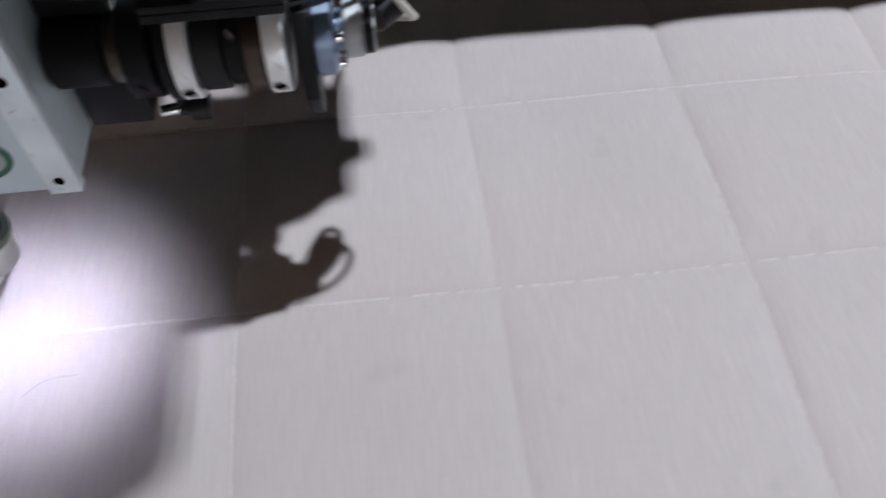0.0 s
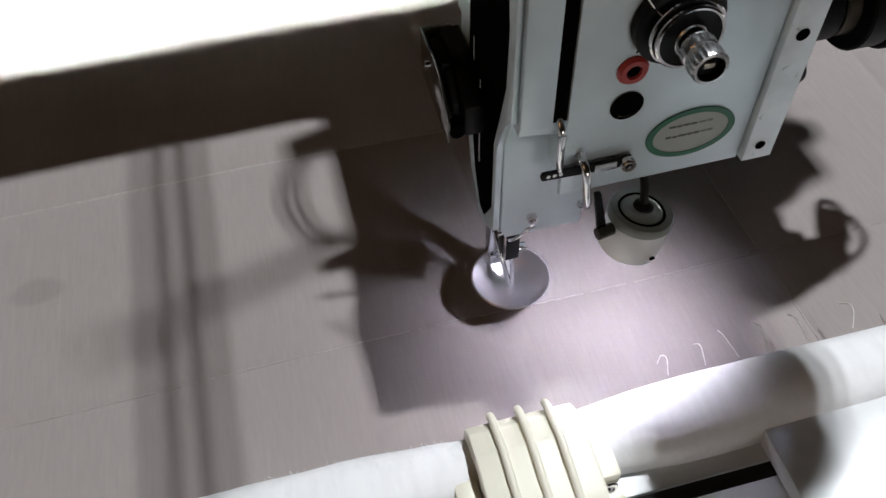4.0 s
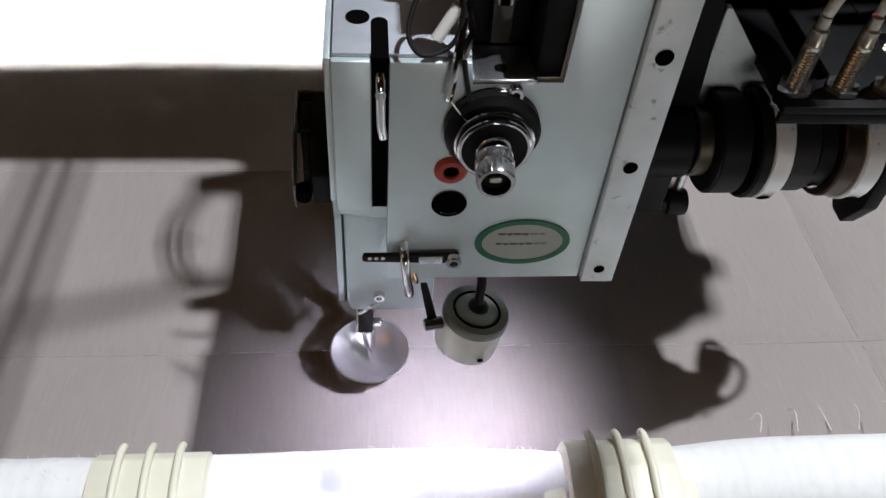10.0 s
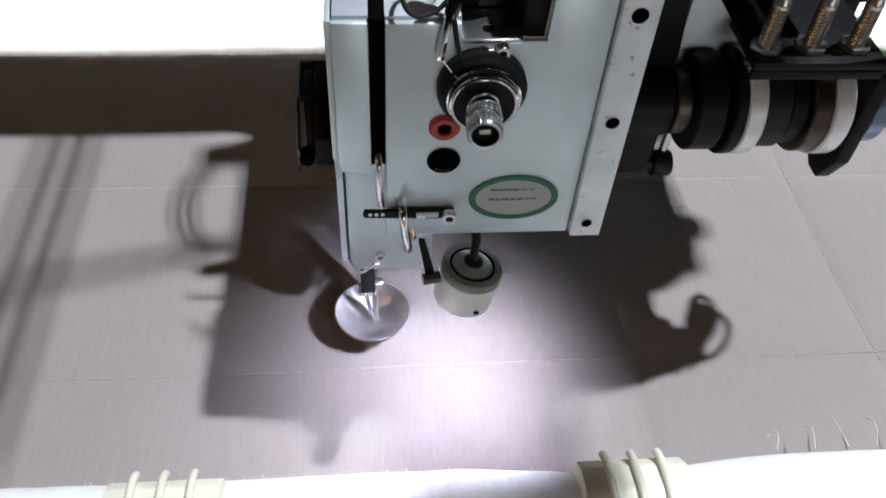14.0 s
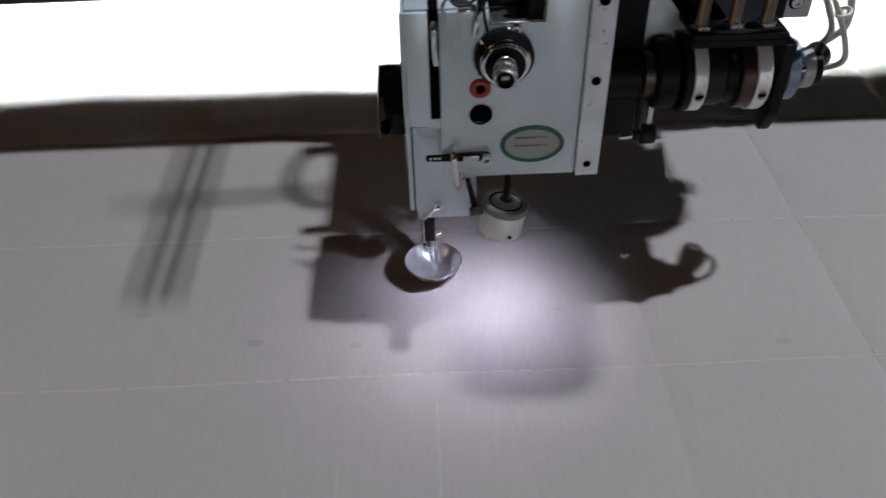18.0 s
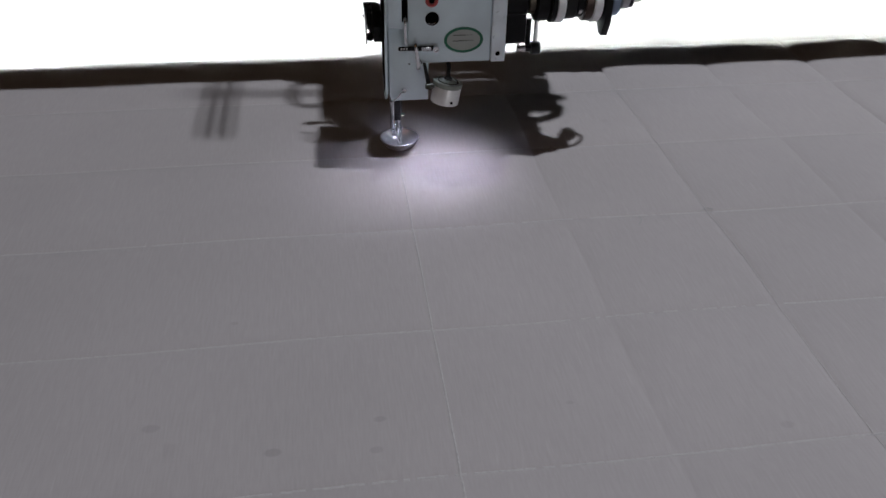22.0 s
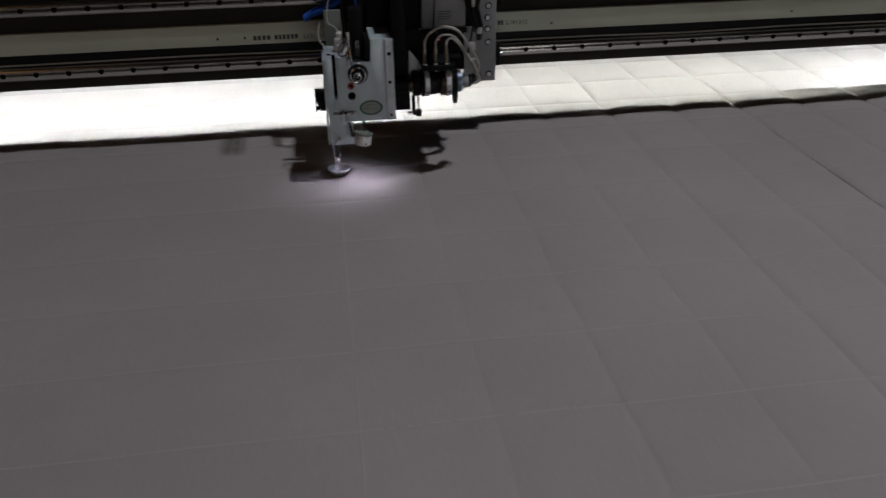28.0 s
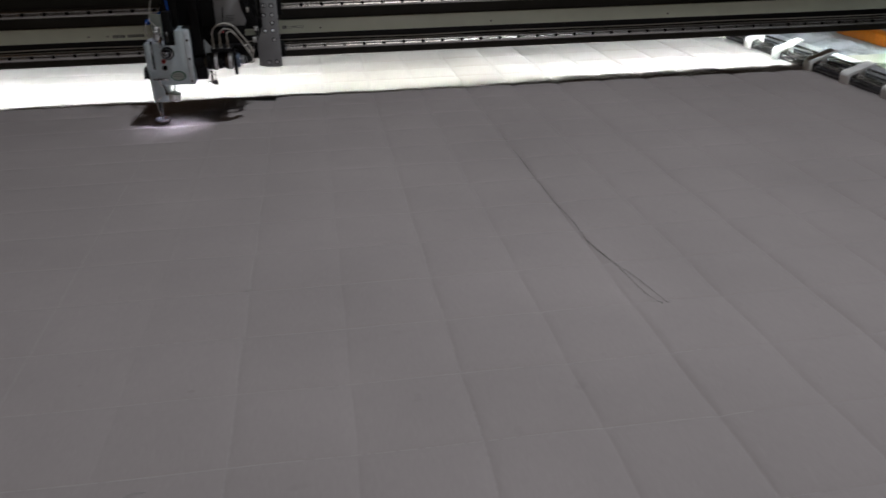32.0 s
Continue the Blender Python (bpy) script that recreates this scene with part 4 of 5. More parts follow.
    part("block_step", prism([(0.0420, 0.1260), (0.0420, 0.1380), (0.0530, 0.1480), (0.0640, 0.1480), (0.0640, 0.1260)], -0.0262, -0.0226, 0.0008, axis="x"), RUBBER, eb)
    part("block_step", prism([(0.0560, 0.1300), (0.0560, 0.1500), (0.0760, 0.1500), (0.0760, 0.1300)], -0.0275, -0.0227, 0.0008, axis="x"), BLACK, eb)
    guard = [(0.0350, 0.1225), (0.0345, 0.1360), (0.0480, 0.1500), (0.0620, 0.1530), (0.0630, 0.1500), (0.0820, 0.1510), (0.0825, 0.1250)]
    gd = part("guard", prism(guard, -0.0305, -0.0292, 0.0003, axis="x"), SMOKED, eb, "smoked glossy guard with glints laid along its edges")
    part("guard_flange", box(-0.0305, -0.0160, 0.0815, 0.0829, 0.1260, 0.1500, 0.0003), SMOKED, gd)
    # Thin steel lines stand in for light caught on the chamfered edges.
    part("guard_glint", hose([(-0.0300, y, z) for y, z in guard[1:6]], 0.00045, 6, 1), STEEL, gd)
    part("guard_glint", hose([(-0.0302, 0.0822, 0.1508), (-0.0240, 0.0824, 0.1506), (-0.0165, 0.0824, 0.1503)], 0.00045, 6, 2), STEEL, gd)
    part("guard_bore", lathe((-0.0262, 0.0345, 0.1295), (0, -1, 0), [(0, 0.0004), (0.0030, 0.0004), (0.0034, 0.0006), (0.0036, 0.0), (0.0036, -0.006)], 18), HOLE, gd)
    part("guard_stud", rod((-0.0292, 0.0700, 0.1400), (-0.0318, 0.0700, 0.1400), 0.0014, 10), CHROME, gd)
    # presser foot bowl
    bc = (0.0020, 0.0325, 0.0)
    part("presser_bowl", lathe(bc, (0, 0, 1), [(0, 0.0014), (0.0060, 0.0018), (0.0115, 0.0038), (0.0160, 0.0070), (0.0195, 0.0112), (0.0212, 0.0148), (0.0208, 0.0152), (0.0189, 0.0120), (0.0154, 0.0080), (0.0110, 0.0050), (0.0058, 0.0031), (0, 0.0027)], 48), POLISHED, h, "polished steel bowl-shaped presser foot")
    part("bowl_lip", lathe(bc, (0, 0, 1), [(0.0206, 0.0146), (0.0215, 0.0147), (0.0217, 0.0152), (0.0213, 0.0156), (0.0206, 0.0154), (0.0206, 0.0146)], 48), POLISHED, h)
    part("presser_bar", rod((-0.0020, 0.0530, 0.0110), (-0.0020, 0.0530, 0.0700), 0.0042, 20), STEEL, h)
    part("bar_foot", box(-0.0050, 0.0022, 0.0470, 0.0560, 0.0085, 0.0170, 0.0012), STEEL, h)
    for dx in (-0.0030, 0.0030):
        part("foot_prong", hose([(0.0000 + dx, 0.0480, 0.0380), (0.0014 + dx * 0.8, 0.0372, 0.0220), (0.0030 + dx * 0.3, 0.0350, 0.0060), (0.0032 + dx * 0.2, 0.0350, 0.0022)], 0.0014, 10), CHROME, h)
    nb = part("needle_bar", lathe((0, 0, 0), (0, 0, 1), [(0, 0), (0.0004, 0.001), (0.0007, 0.006), (0.0007, 0.028), (0.0024, 0.030), (0.0030, 0.032), (0.0030, 0.070), (0, 0.070)], 16), STEEL, h, "steel needle bar and needle")
    nb.location = (0.0030, 0.0345, 0.004)
    NEEDLE.append(nb)
    screw(h, (0.0068, 0.0222, 0.0759), (0, -1, 0), 0.0027, "foot_screw", CHROME)
    part("needle_thread_guide", hose([(0.0066, 0.0160, 0.0760), (0.0030, 0.0155, 0.0755), (0.0005, 0.0165, 0.0710), (-0.0030, 0.0175, 0.0670), (-0.0045, 0.0200, 0.0640)], 0.0008, 8), CHROME, h)
    clamp_block = part("needle_clamp", box(-0.0045, 0.0040, 0.0265, 0.0365, 0.0380, 0.0640, 0.0012), BLACK, h, "glossy black needle clamp")
    screw(clamp_block, (0.0040, 0.0300, 0.0430), (1, 0, 0), 0.0026, "clamp_screw", CHROME, 0.004)
    screw(clamp_block, (-0.0045, 0.0300, 0.0590), (-1, 0, 0), 0.0020, "clamp_screw", CHROME, 0.003)
    part("clamp_edge", box(-0.0048, -0.0036, 0.0262, 0.0274, 0.0385, 0.0635, 0.0003), CHROME, clamp_block)
    # take-up lever in the slot
    tu = part("take_up_lever", hose([(0.0065, 0.0060, 0.013), (0.0065, 0.0005, 0.0115), (0.0066, -0.0025, 0.007), (0.0068, -0.0028, -0.006), (0.0076, -0.0020, -0.013)], 0.0016, 12), CHROME, h, "chrome take-up lever")
    eye = part("lever_eye", lathe((0.0066, -0.0035, 0.0065), (0, -1, 0), [(0.0008, -0.0008), (0.0017, -0.0008), (0.0019, 0.0), (0.0017, 0.0006), (0.0008, 0.0006)], 18), STEEL, tu)
    TAKE_UP.append(tu)
    # work lamp on a black arm
    axis = Vector((0.0140, 0.0040, 0.083)).normalized()
    lc = Vector((0.0485, -0.0030, 0.0835))
    lamp = part("work_lamp", lathe(lc, axis, [(0.0106, -0.0115), (0.0138, -0.0115), (0.0147, -0.0105), (0.0147, 0.0060), (0.0144, 0.0068), (0.0106, 0.0068)], 40), SHELL, h, "satin white round work lamp")
    part("lamp_bore", lathe(lc, axis, [(0.0105, -0.0114), (0.0105, 0.0022), (0, 0.0022)], 32), SHELL, lamp)
    part("lamp_led", lathe(lc, axis, [(0, -0.0042), (0.0044, -0.0042), (0.0044, -0.0034), (0, -0.0034)], 28), LED_SPOT, lamp, "glaring violet-white lamp face")
    part("lamp_cap", lathe(lc, axis, [(0.0148, 0.0066), (0.0152, 0.0072), (0.0152, 0.0106), (0.0146, 0.0114), (0.0112, 0.0114), (0.0106, 0.0108), (0.0106, 0.0066)], 40), OLIVE, lamp, "olive-grey lamp cap")
    part("lamp_dome", lathe(lc, axis, [(0.0104, 0.0104), (0.0100, 0.0114), (0.0088, 0.0124), (0.0066, 0.0132), (0.0036, 0.0137), (0, 0.0139)], 40), LENS, lamp, "glossy grey dome")
    part("dome_ring", lathe(lc, axis, [(0.0101, 0.0110), (0.0103, 0.0119), (0.0108, 0.0119), (0.0111, 0.0113)], 40), HOLE, lamp)
    tip = lc + axis * 0.0135
    part("lamp_cable", hose([tip, tip + Vector((0.0, 0.001, 0.005)), tip + Vector((0.001, 0.006, 0.012)), (0.0490, 0.0120, 0.1180)], 0.0021, 12), RUBBER, lamp)
    part("cable_boot", lathe(tip - axis * 0.0008, axis, [(0.0050, 0), (0.0046, 0.0018), (0.0026, 0.0034), (0, 0.0036)], 18), RUBBER, lamp)
    screw(lamp, lc + axis * -0.004 + Vector((0.004, -0.0146, -0.0025)), (0, -1, -0.1), 0.0014, "lamp_screw", HOLE, 0.0006)
    part("lamp_arm", prism([(0.0238, 0.1160), (0.0268, 0.1160), (0.0328, 0.0900), (0.0318, 0.0865), (0.0285, 0.0880)], -0.0060, -0.0035, 0.0005), BLACK, h, "black lamp arm")
    part("arm_screw", rod((0.0262, -0.0090, 0.0925), (0.0345, -0.0075, 0.0925), 0.0030, 16), SMOKED, h)
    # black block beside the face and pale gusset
    part("side_block", prism([(0.1085, 0.1180), (0.1085, 0.3400), (0.1330, 0.3400), (0.1330, 0.2300), (0.1375, 0.1680), (0.1375, 0.1180)], 0.034, 0.090, 0.001), BLACK, h, "black mounting block")
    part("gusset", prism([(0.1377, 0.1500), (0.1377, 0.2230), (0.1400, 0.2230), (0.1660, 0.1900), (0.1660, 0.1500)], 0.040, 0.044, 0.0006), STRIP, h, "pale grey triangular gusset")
    part("column", box(0.0700, 0.1650, 0.097, 0.230, 0.2250, 0.4200, 0.003), BLACK, h, "black head column")
    # drive coupling along x
    cy, cz = 0.0290, 0.1670
    dr = part("drive_coupling", lathe((0, 0, 0), (1, 0, 0), [(0, 0), (0.0110, 0), (0.0110, 0.0076), (0.0188, 0.0079), (0.0198, 0.0088), (0.0198, 0.0193), (0.0188, 0.0202), (0.0129, 0.0205), (0.0129, 0.0227), (0.0207, 0.0230), (0.0216, 0.0239), (0.0216, 0.0277), (0.0, 0.0277)], 36), BLACK, h, "black drive coupling")
    for v in dr.data.vertices:
        v.co.yz = v.co.yz * 1.10
    dr.location = (0.1344, cy, cz)
    DRIVE.append((dr, (0.1344, cy, cz)))
    part("bearing_boss", rod((0.1092, cy, cz), (0.1343, cy, cz), 0.0152, 28), BLACK, h)
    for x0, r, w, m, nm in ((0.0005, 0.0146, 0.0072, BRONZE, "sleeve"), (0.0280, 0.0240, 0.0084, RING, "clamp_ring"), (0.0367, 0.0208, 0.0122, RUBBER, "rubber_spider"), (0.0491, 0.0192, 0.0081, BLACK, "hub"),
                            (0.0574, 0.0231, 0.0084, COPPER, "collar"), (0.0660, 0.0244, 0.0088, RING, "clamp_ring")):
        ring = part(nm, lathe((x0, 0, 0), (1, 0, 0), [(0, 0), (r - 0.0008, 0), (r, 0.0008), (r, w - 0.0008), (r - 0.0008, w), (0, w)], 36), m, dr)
        if nm == "clamp_ring":
            for a in (0.4, 3.5):
                part("ring_socket", lathe((x0 + w * 0.5, r * math.cos(a), r * math.sin(a)), (0, math.cos(a), math.sin(a)), [(0, 0.0001), (0.0026, 0.0001), (0.0029, 0.0003), (0.0020, 0.0005), (0, 0.0002)], 12), HOLE, ring)
            part("ring_gap", box(x0 + 0.0006, x0 + w - 0.0006, -0.0004, 0.0004, r - 0.003, r + 0.0002, 0), HOLE, ring)
    for x0, a in ((0.0531, 0.3), (0.0531, 2.4), (0.0135, 1.2), (0.0135, 3.4)):
        rr = 0.0193 if x0 > 0.05 else 0.0219
        part("set_screw", lathe((x0, rr * math.cos(a), rr * math.sin(a)), (0, math.cos(a), math.sin(a)), [(0, 0), (0.0020, 0), (0.0020, 0.0008), (0.001, 0.0008), (0, 0.0)], 10), BLACK if x0 < 0.05 else STEEL, dr)
    part("bearing_plate", prism([(cy - 0.020, cz + 0.026), (cy + 0.030, cz + 0.026), (cy + 0.030, cz - 0.006), (cy - 0.003, cz - 0.037), (cy - 0.012, cz - 0.037), (cy - 0.020, cz - 0.021)], 0.2135, 0.2205, 0.0008, axis="x"), BLACK, h, "black bearing plate")
    part("encoder_disc", lathe((0.2207, cy, cz), (1, 0, 0), [(0, 0), (0.0180, 0), (0.0190, 0.001), (0.0190, 0.0078), (0.0148, 0.0092), (0.0092, 0.0092), (0.0092, 0.0124), (0, 0.0124)], 32), BLUE_DISC, h, "blue-grey encoder disc")
    part("encoder_cap", lathe((0.2333, cy, cz), (1, 0, 0), [(0, 0), (0.0115, 0), (0.0124, 0.001), (0.0124, 0.0074), (0.0101, 0.0083), (0.0101, 0.0120), (0.0088, 0.0134), (0, 0.0134)], 24), CASE, h, "grey encoder cap")
    part("cap_band", lathe((0.2418, cy, cz), (1, 0, 0), [(0.0102, 0), (0.0112, 0.0004), (0.0112, 0.0036), (0.0102, 0.0040)], 24), BLACK, h)
    screw(h, (0.2300, cy - 0.012, cz + 0.006), (1, 0, 0), 0.0024, "encoder_screw", CHROME)
    screw(h, (0.2300, cy - 0.006, cz - 0.013), (1, 0, 0), 0.0024, "encoder_screw", CHROME)
    part("cable_boot", rod((0.2440, 0.0380, 0.1640), (0.2570, 0.0500, 0.1660), 0.0085, 16, edge=0.3), RUBBER, h, "black cable boot")
    # knob hanging under the coupling
    kx, ky, kz = KNOB
    part("hanging_rod", rod((kx + 0.002, ky, kz + 0.004), (kx + 0.002, ky, kz + 0.0330), 0.0028, 12), BLACK, h)
    part("hanging_rod", rod((kx + 0.011, ky + 0.002, kz + 0.004), (kx + 0.011, ky + 0.002, kz + 0.0300), 0.0024, 12), STEEL, h)
    part("hanging_knob", lathe((kx, ky, kz), (1, 0, 0), [(0, 0), (0.0037, 0), (0.0042, 0.0055), (0.0067, 0.0060), (0.0070, 0.0070), (0.0070, 0.0148), (0.0065, 0.0156), (0, 0.0156)], 24), RUBBER, h, "black knurled knob")
    part("hanging_pin", rod((kx - 0.0095, ky - 0.0015, kz), (kx + 0.0002, ky, kz), 0.0033, 14), CHROME, h)
    # sensors on a black bracket
    part("sensor_bracket", box(0.1570, 0.2130, 0.0080, 0.0884, 0.1980, 0.2018, 0.0006), BLACK, h, "black sensor bracket")
    # Added plate, closes a lit gap in the sensor arm's shadow.
    part("shadow_wing", box(0.2132, 0.2350, 0.0580, 0.0884, 0.1980, 0.2018, 0.0006), BLACK, h)
    part("bracket_web", box(0.1325, 0.1716, 0.0885, 0.0930, 0.1710, 0.2470, 0.0006), BLACK, h)
    part("sensor_back", box(0.1720, 0.2450, 0.0885, 0.0930, 0.1710, 0.2470, 0.0006), BLACK, h)
    part("bracket_plate", box(0.1570, 0.2130, 0.0080, 0.0110, 0.1935, 0.1978, 0.0005), BLACK, h)
    runs = (((0.164, 0.0184, 0.2350), (0.165, 0.0160, 0.2450), (0.174, 0.0130, 0.2590), (0.195, 0.0110, 0.2680), (0.221, 0.0130, 0.2600), (0.240, 0.0190, 0.2350), (0.2560, 0.0300, 0.2080), (0.2640, 0.0440, 0.1850), (0.2590, 0.0590, 0.1660), (0.2480, 0.0600, 0.1560), (0.2390, 0.0440, 0.1550)),
            ((0.183, 0.0184, 0.2350), (0.185, 0.0190, 0.2440), (0.196, 0.0200, 0.2520), (0.216, 0.0210, 0.2480), (0.233, 0.0210, 0.2260), (0.2500, 0.0210, 0.1980), (0.2615, 0.0280, 0.1740), (0.2640, 0.0420, 0.1600), (0.2540, 0.0500, 0.1540), (0.2400, 0.0400, 0.1560)),
            ((0.202, 0.0184, 0.2350), (0.204, 0.0210, 0.2420), (0.213, 0.0250, 0.2440), (0.228, 0.0260, 0.2300), (0.243, 0.0310, 0.2060), (0.2540, 0.0400, 0.1880), (0.2580, 0.0520, 0.1720), (0.2500, 0.0560, 0.1620), (0.2400, 0.0460, 0.1610)))
    for k, x in enumerate((0.1640, 0.1830, 0.2020)):
        prof = [(0, 0), (0.0036, 0)]
        for q in range(14):
            prof += [(0.0036, 0.0013 * q + 0.0003), (0.0032, 0.0013 * q + 0.0009)]
        prof += [(0.0036, 0.0196), (0.0032, 0.0202), (0.0032, 0.0256), (0.0023, 0.0266), (0.0023, 0.0310), (0, 0.0310)]
        sn = part("sensor", lathe((x, 0.0184, 0.2030), (0, 0, 1), prof, 20), BRASS, h, "threaded nickel sensor")
        part("sensor_nut", lathe((x, 0.0184, 0.2020), (0, 0, 1), [(0.0037, 0), (0.0066, 0.0002), (0.0066, 0.0024), (0.0037, 0.0026)], 6), STEEL, sn)
        part("sensor_nut", lathe((x, 0.0184, 0.1940), (0, 0, 1), [(0.0037, 0), (0.0066, 0.0002), (0.0066, 0.0024), (0.0037, 0.0026)], 6), STEEL, sn)
        part("sensor_cable", hose(runs[k], (0.0022, 0.0018, 0.0018)[k], 10), CABLE, sn)
    part("indicator", lathe((INDICATOR[0], INDICATOR[1], INDICATOR[2]), (0, -1, 0), [(0, 0), (0.0012, 0), (0.0009, 0.001), (0, 0.0012)], 10), RED_LED, h, "red indicator lamp")
    part("indicator_block", box(INDICATOR[0] - 0.004, INDICATOR[0] + 0.004, INDICATOR[1] + 0.0002, 0.0884, INDICATOR[2] - 0.004, INDICATOR[2] + 0.004, 0.0005), BLACK, h)
    part("cable_tie", lathe((0.2475, 0.0210, 0.2080), (0.35, 0.1, -1), [(0.0042, 0), (0.0050, 0.0003), (0.0050, 0.0022), (0.0042, 0.0025)], 14), WHITE, h)
    # motor case with its plate
    mc = part("motor_case", box(0.1680, 0.2480, 0.090, 0.180, 0.2480, 0.3700, 0.004), CASE, h, "grey motor case with a type plate")
    bars = bmesh.new()
    for k in range(4):
        box(0.198, 0.222 - 0.003 * (k % 2), 0.0893, 0.0899, 0.2755 - 0.0042 * k, 0.2770 - 0.0042 * k, 0, bars)
    part("type_plate_bars", bars, INK, mc)
    part("case_lead", hose([(0.192, 0.088, 0.300), (0.1905, 0.087, 0.275), (0.188, 0.087, 0.246)], 0.0012, 8), RUBBER, mc)
    # carriage plate on the rails
    cp = part("carriage_plate", prism([(0.2700, 0.0900), (0.2700, 0.4200), (0.3360, 0.4200), (0.3360, 0.0850), (0.2950, 0.0850)], 0.2460, 0.2560, 0.001), CASE, h, "grey carriage plate with socket screws")
    for x, z in ((0.3200, 0.2350), (0.3185, 0.2120), (0.3185, 0.1900), (0.3200, 0.1640), (0.3220, 0.0995), (0.2990, 0.0995), (0.3200, 0.262), (0.2990, 0.262), (0.2960, 0.2350), (0.2960, 0.1900), (0.3200, 0.300)):
        part("counterbore", lathe((x, 0.2461, z), (0, -1, 0), [(0, 0), (0.0066, 0), (0.0066, 0.0003), (0, 0.0003)], 18), HOLE, cp)
        screw(cp, (x, 0.2460, z), (0, -1, 0), 0.0048, "plate_screw", STEEL, 0.003)
    for z in (0.1345, 0.2545):
        part("rail_block", box(0.2600, 0.3480, 0.2562, 0.2792, z - 0.022, z + 0.022, 0.001), BLACK, cp)
        part("grease_nipple", rod((0.3480, 0.268, z), (0.3560, 0.268, z), 0.0035, 12), STEEL, cp)
        part("rail_block", box(0.0050, 0.0900, 0.2562, 0.2792, z - 0.022, z + 0.022, 0.001), BLACK, cp)
    part("carrier", box(0.0440, 0.2900, 0.2300, 0.2458, 0.2000, 0.4200, 0.002), BLACK, cp)
    cp.location = (-0.004, -0.0215, 0.0195)
    part("bridge", box(0.010, 0.106, 0.0955, 0.2300, 0.150, 0.215, 0.002), BLACK, h)
    part("case_band", box(0.1660, 0.2500, 0.0860, 0.0898, 0.2380, 0.2472, 0.0006), BLACK, h, "black clamp band")
    for dx, r in ((0.0, 0.0052), (0.009, 0.0036), (-0.008, 0.0030)):
        part("lead", hose([(0.246 + dx, 0.082, 0.345), (0.252 + dx, 0.080, 0.305), (0.262 + dx, 0.084, 0.270), (0.274 + dx * 0.6, 0.100, 0.240), (0.278, 0.120, 0.218)], r, 10), RUBBER, h, "thick black lead")
    part("connector", box(0.2700, 0.2785, 0.0900, 0.1000, 0.2330, 0.2450, 0.0010), WHITE, h, "white connector")
    part("connector", box(0.2560, 0.2620, 0.0740, 0.0800, 0.2850, 0.2990, 0.0010), CABLE, h, "pale connector")
    part("plate_lead", hose([(0.276, 0.10, 0.300), (0.280, 0.14, 0.270), (0.284, 0.20, 0.235), (0.276, 0.19, 0.205), (0.262, 0.15, 0.18)], 0.0022, 10), RUBBER, h)
    part("cable_box", box(0.2500, 0.2780, 0.120, 0.2080, 0.2480, 0.3400, 0.003), BLACK, h, "black cable box")
    # Unseen box and lug added to fill out the head's shadow outline.
    part("shadow_box", box(0.2350, 0.3380, 0.103, 0.2000, 0.4050, 0.4500, 0.004), BLACK, h, "black box above the cable box, placed for its shadow")
    part("shadow_lug", box(0.3382, 0.3540, 0.131, 0.153, 0.4150, 0.4400, 0.007), BLACK, h)
    part("shadow_box_stem", box(0.2600, 0.2740, 0.130, 0.2000, 0.3402, 0.4048, 0.002), BLACK, h)
    part("plug", box(0.262, 0.272, 0.120, 0.132, 0.196, 0.210, 0.001), WHITE, h, "white plug")
    part("indicator", lathe((0.2985, 0.2440, 0.2780), (0, -1, 0), [(0, 0), (0.0022, 0), (0.0016, 0.0016), (0, 0.002)], 12), RED_LED, h, "red indicator lamp")
    # left riser with the blue air hose
    rs = part("riser", box(-0.004, 0.026, 0.100, 0.108, 0.2140, 0.2850, 0.001), OLIVE, h, "olive-grey riser plate")
    part("air_hose", hose([(-0.040, 0.233, 0.242), (-0.030, 0.232, 0.250), (0.000, 0.230, 0.262), (0.020, 0.225, 0.272), (0.040, 0.215, 0.285)], 0.0060, 12), BLUE, rs, "blue air hose")
    part("air_hose", hose([(-0.042, 0.238, 0.246), (-0.030, 0.237, 0.254), (0.0, 0.236, 0.269), (0.04, 0.220, 0.285)], 0.0036, 12), BLUE, rs, "blue air hose")
    part("upper_housing", box(0.030, 0.0695, 0.110, 0.229, 0.2160, 0.3300, 0.003), BLACK, h, "black upper housing")
    for x, z in ((0.048, 0.262), (0.055, 0.266)):
        part("fitting", lathe((x, 0.060, z - 0.016), (0, 0, 1), [(0, 0), (0.0045, 0), (0.0045, 0.010), (0.0028, 0.011), (0.0028, 0.020), (0, 0.020)], 14), STEEL, h)
    part("air_line", hose([(0.052, 0.060, 0.270), (0.052, 0.062, 0.300), (0.050, 0.066, 0.340), (0.046, 0.07, 0.41)], 0.0016, 8), BLUE, h)
    part("cable_loop", hose([(-0.012, 0.085, 0.268), (-0.016, 0.082, 0.252), (-0.014, 0.080, 0.236), (-0.002, 0.078, 0.226)], 0.0012, 8), CABLE, h)
    # thread stand on the column: pole, ring guide, top pipe; an unseen shadow caster on its bracket
    part("stand_pole", rod((0.198, 0.172, 0.450), (0.198, 0.172, 1.200), 0.0045, 14), BLACK, h, "black thread stand pole")
    part("ring_guide", hose([(0.092 + 0.0235 * math.cos(a), 0.181 + 0.038 * math.sin(a), 0.530) for a in (2 * math.pi * i / 18 for i in range(19))], 0.0045, 10, 4), BLACK, h, "black wire ring guide")
    part("ring_stem", rod((0.1150, 0.178, 0.530), (0.192, 0.172, 0.530), 0.0045, 12), STEEL, h)
    part("top_pipe", rod((0.190, 0.067, 1.080), (0.190, 0.330, 1.080), 0.0088, 16), BLACK, h, "black thread guide pipe")
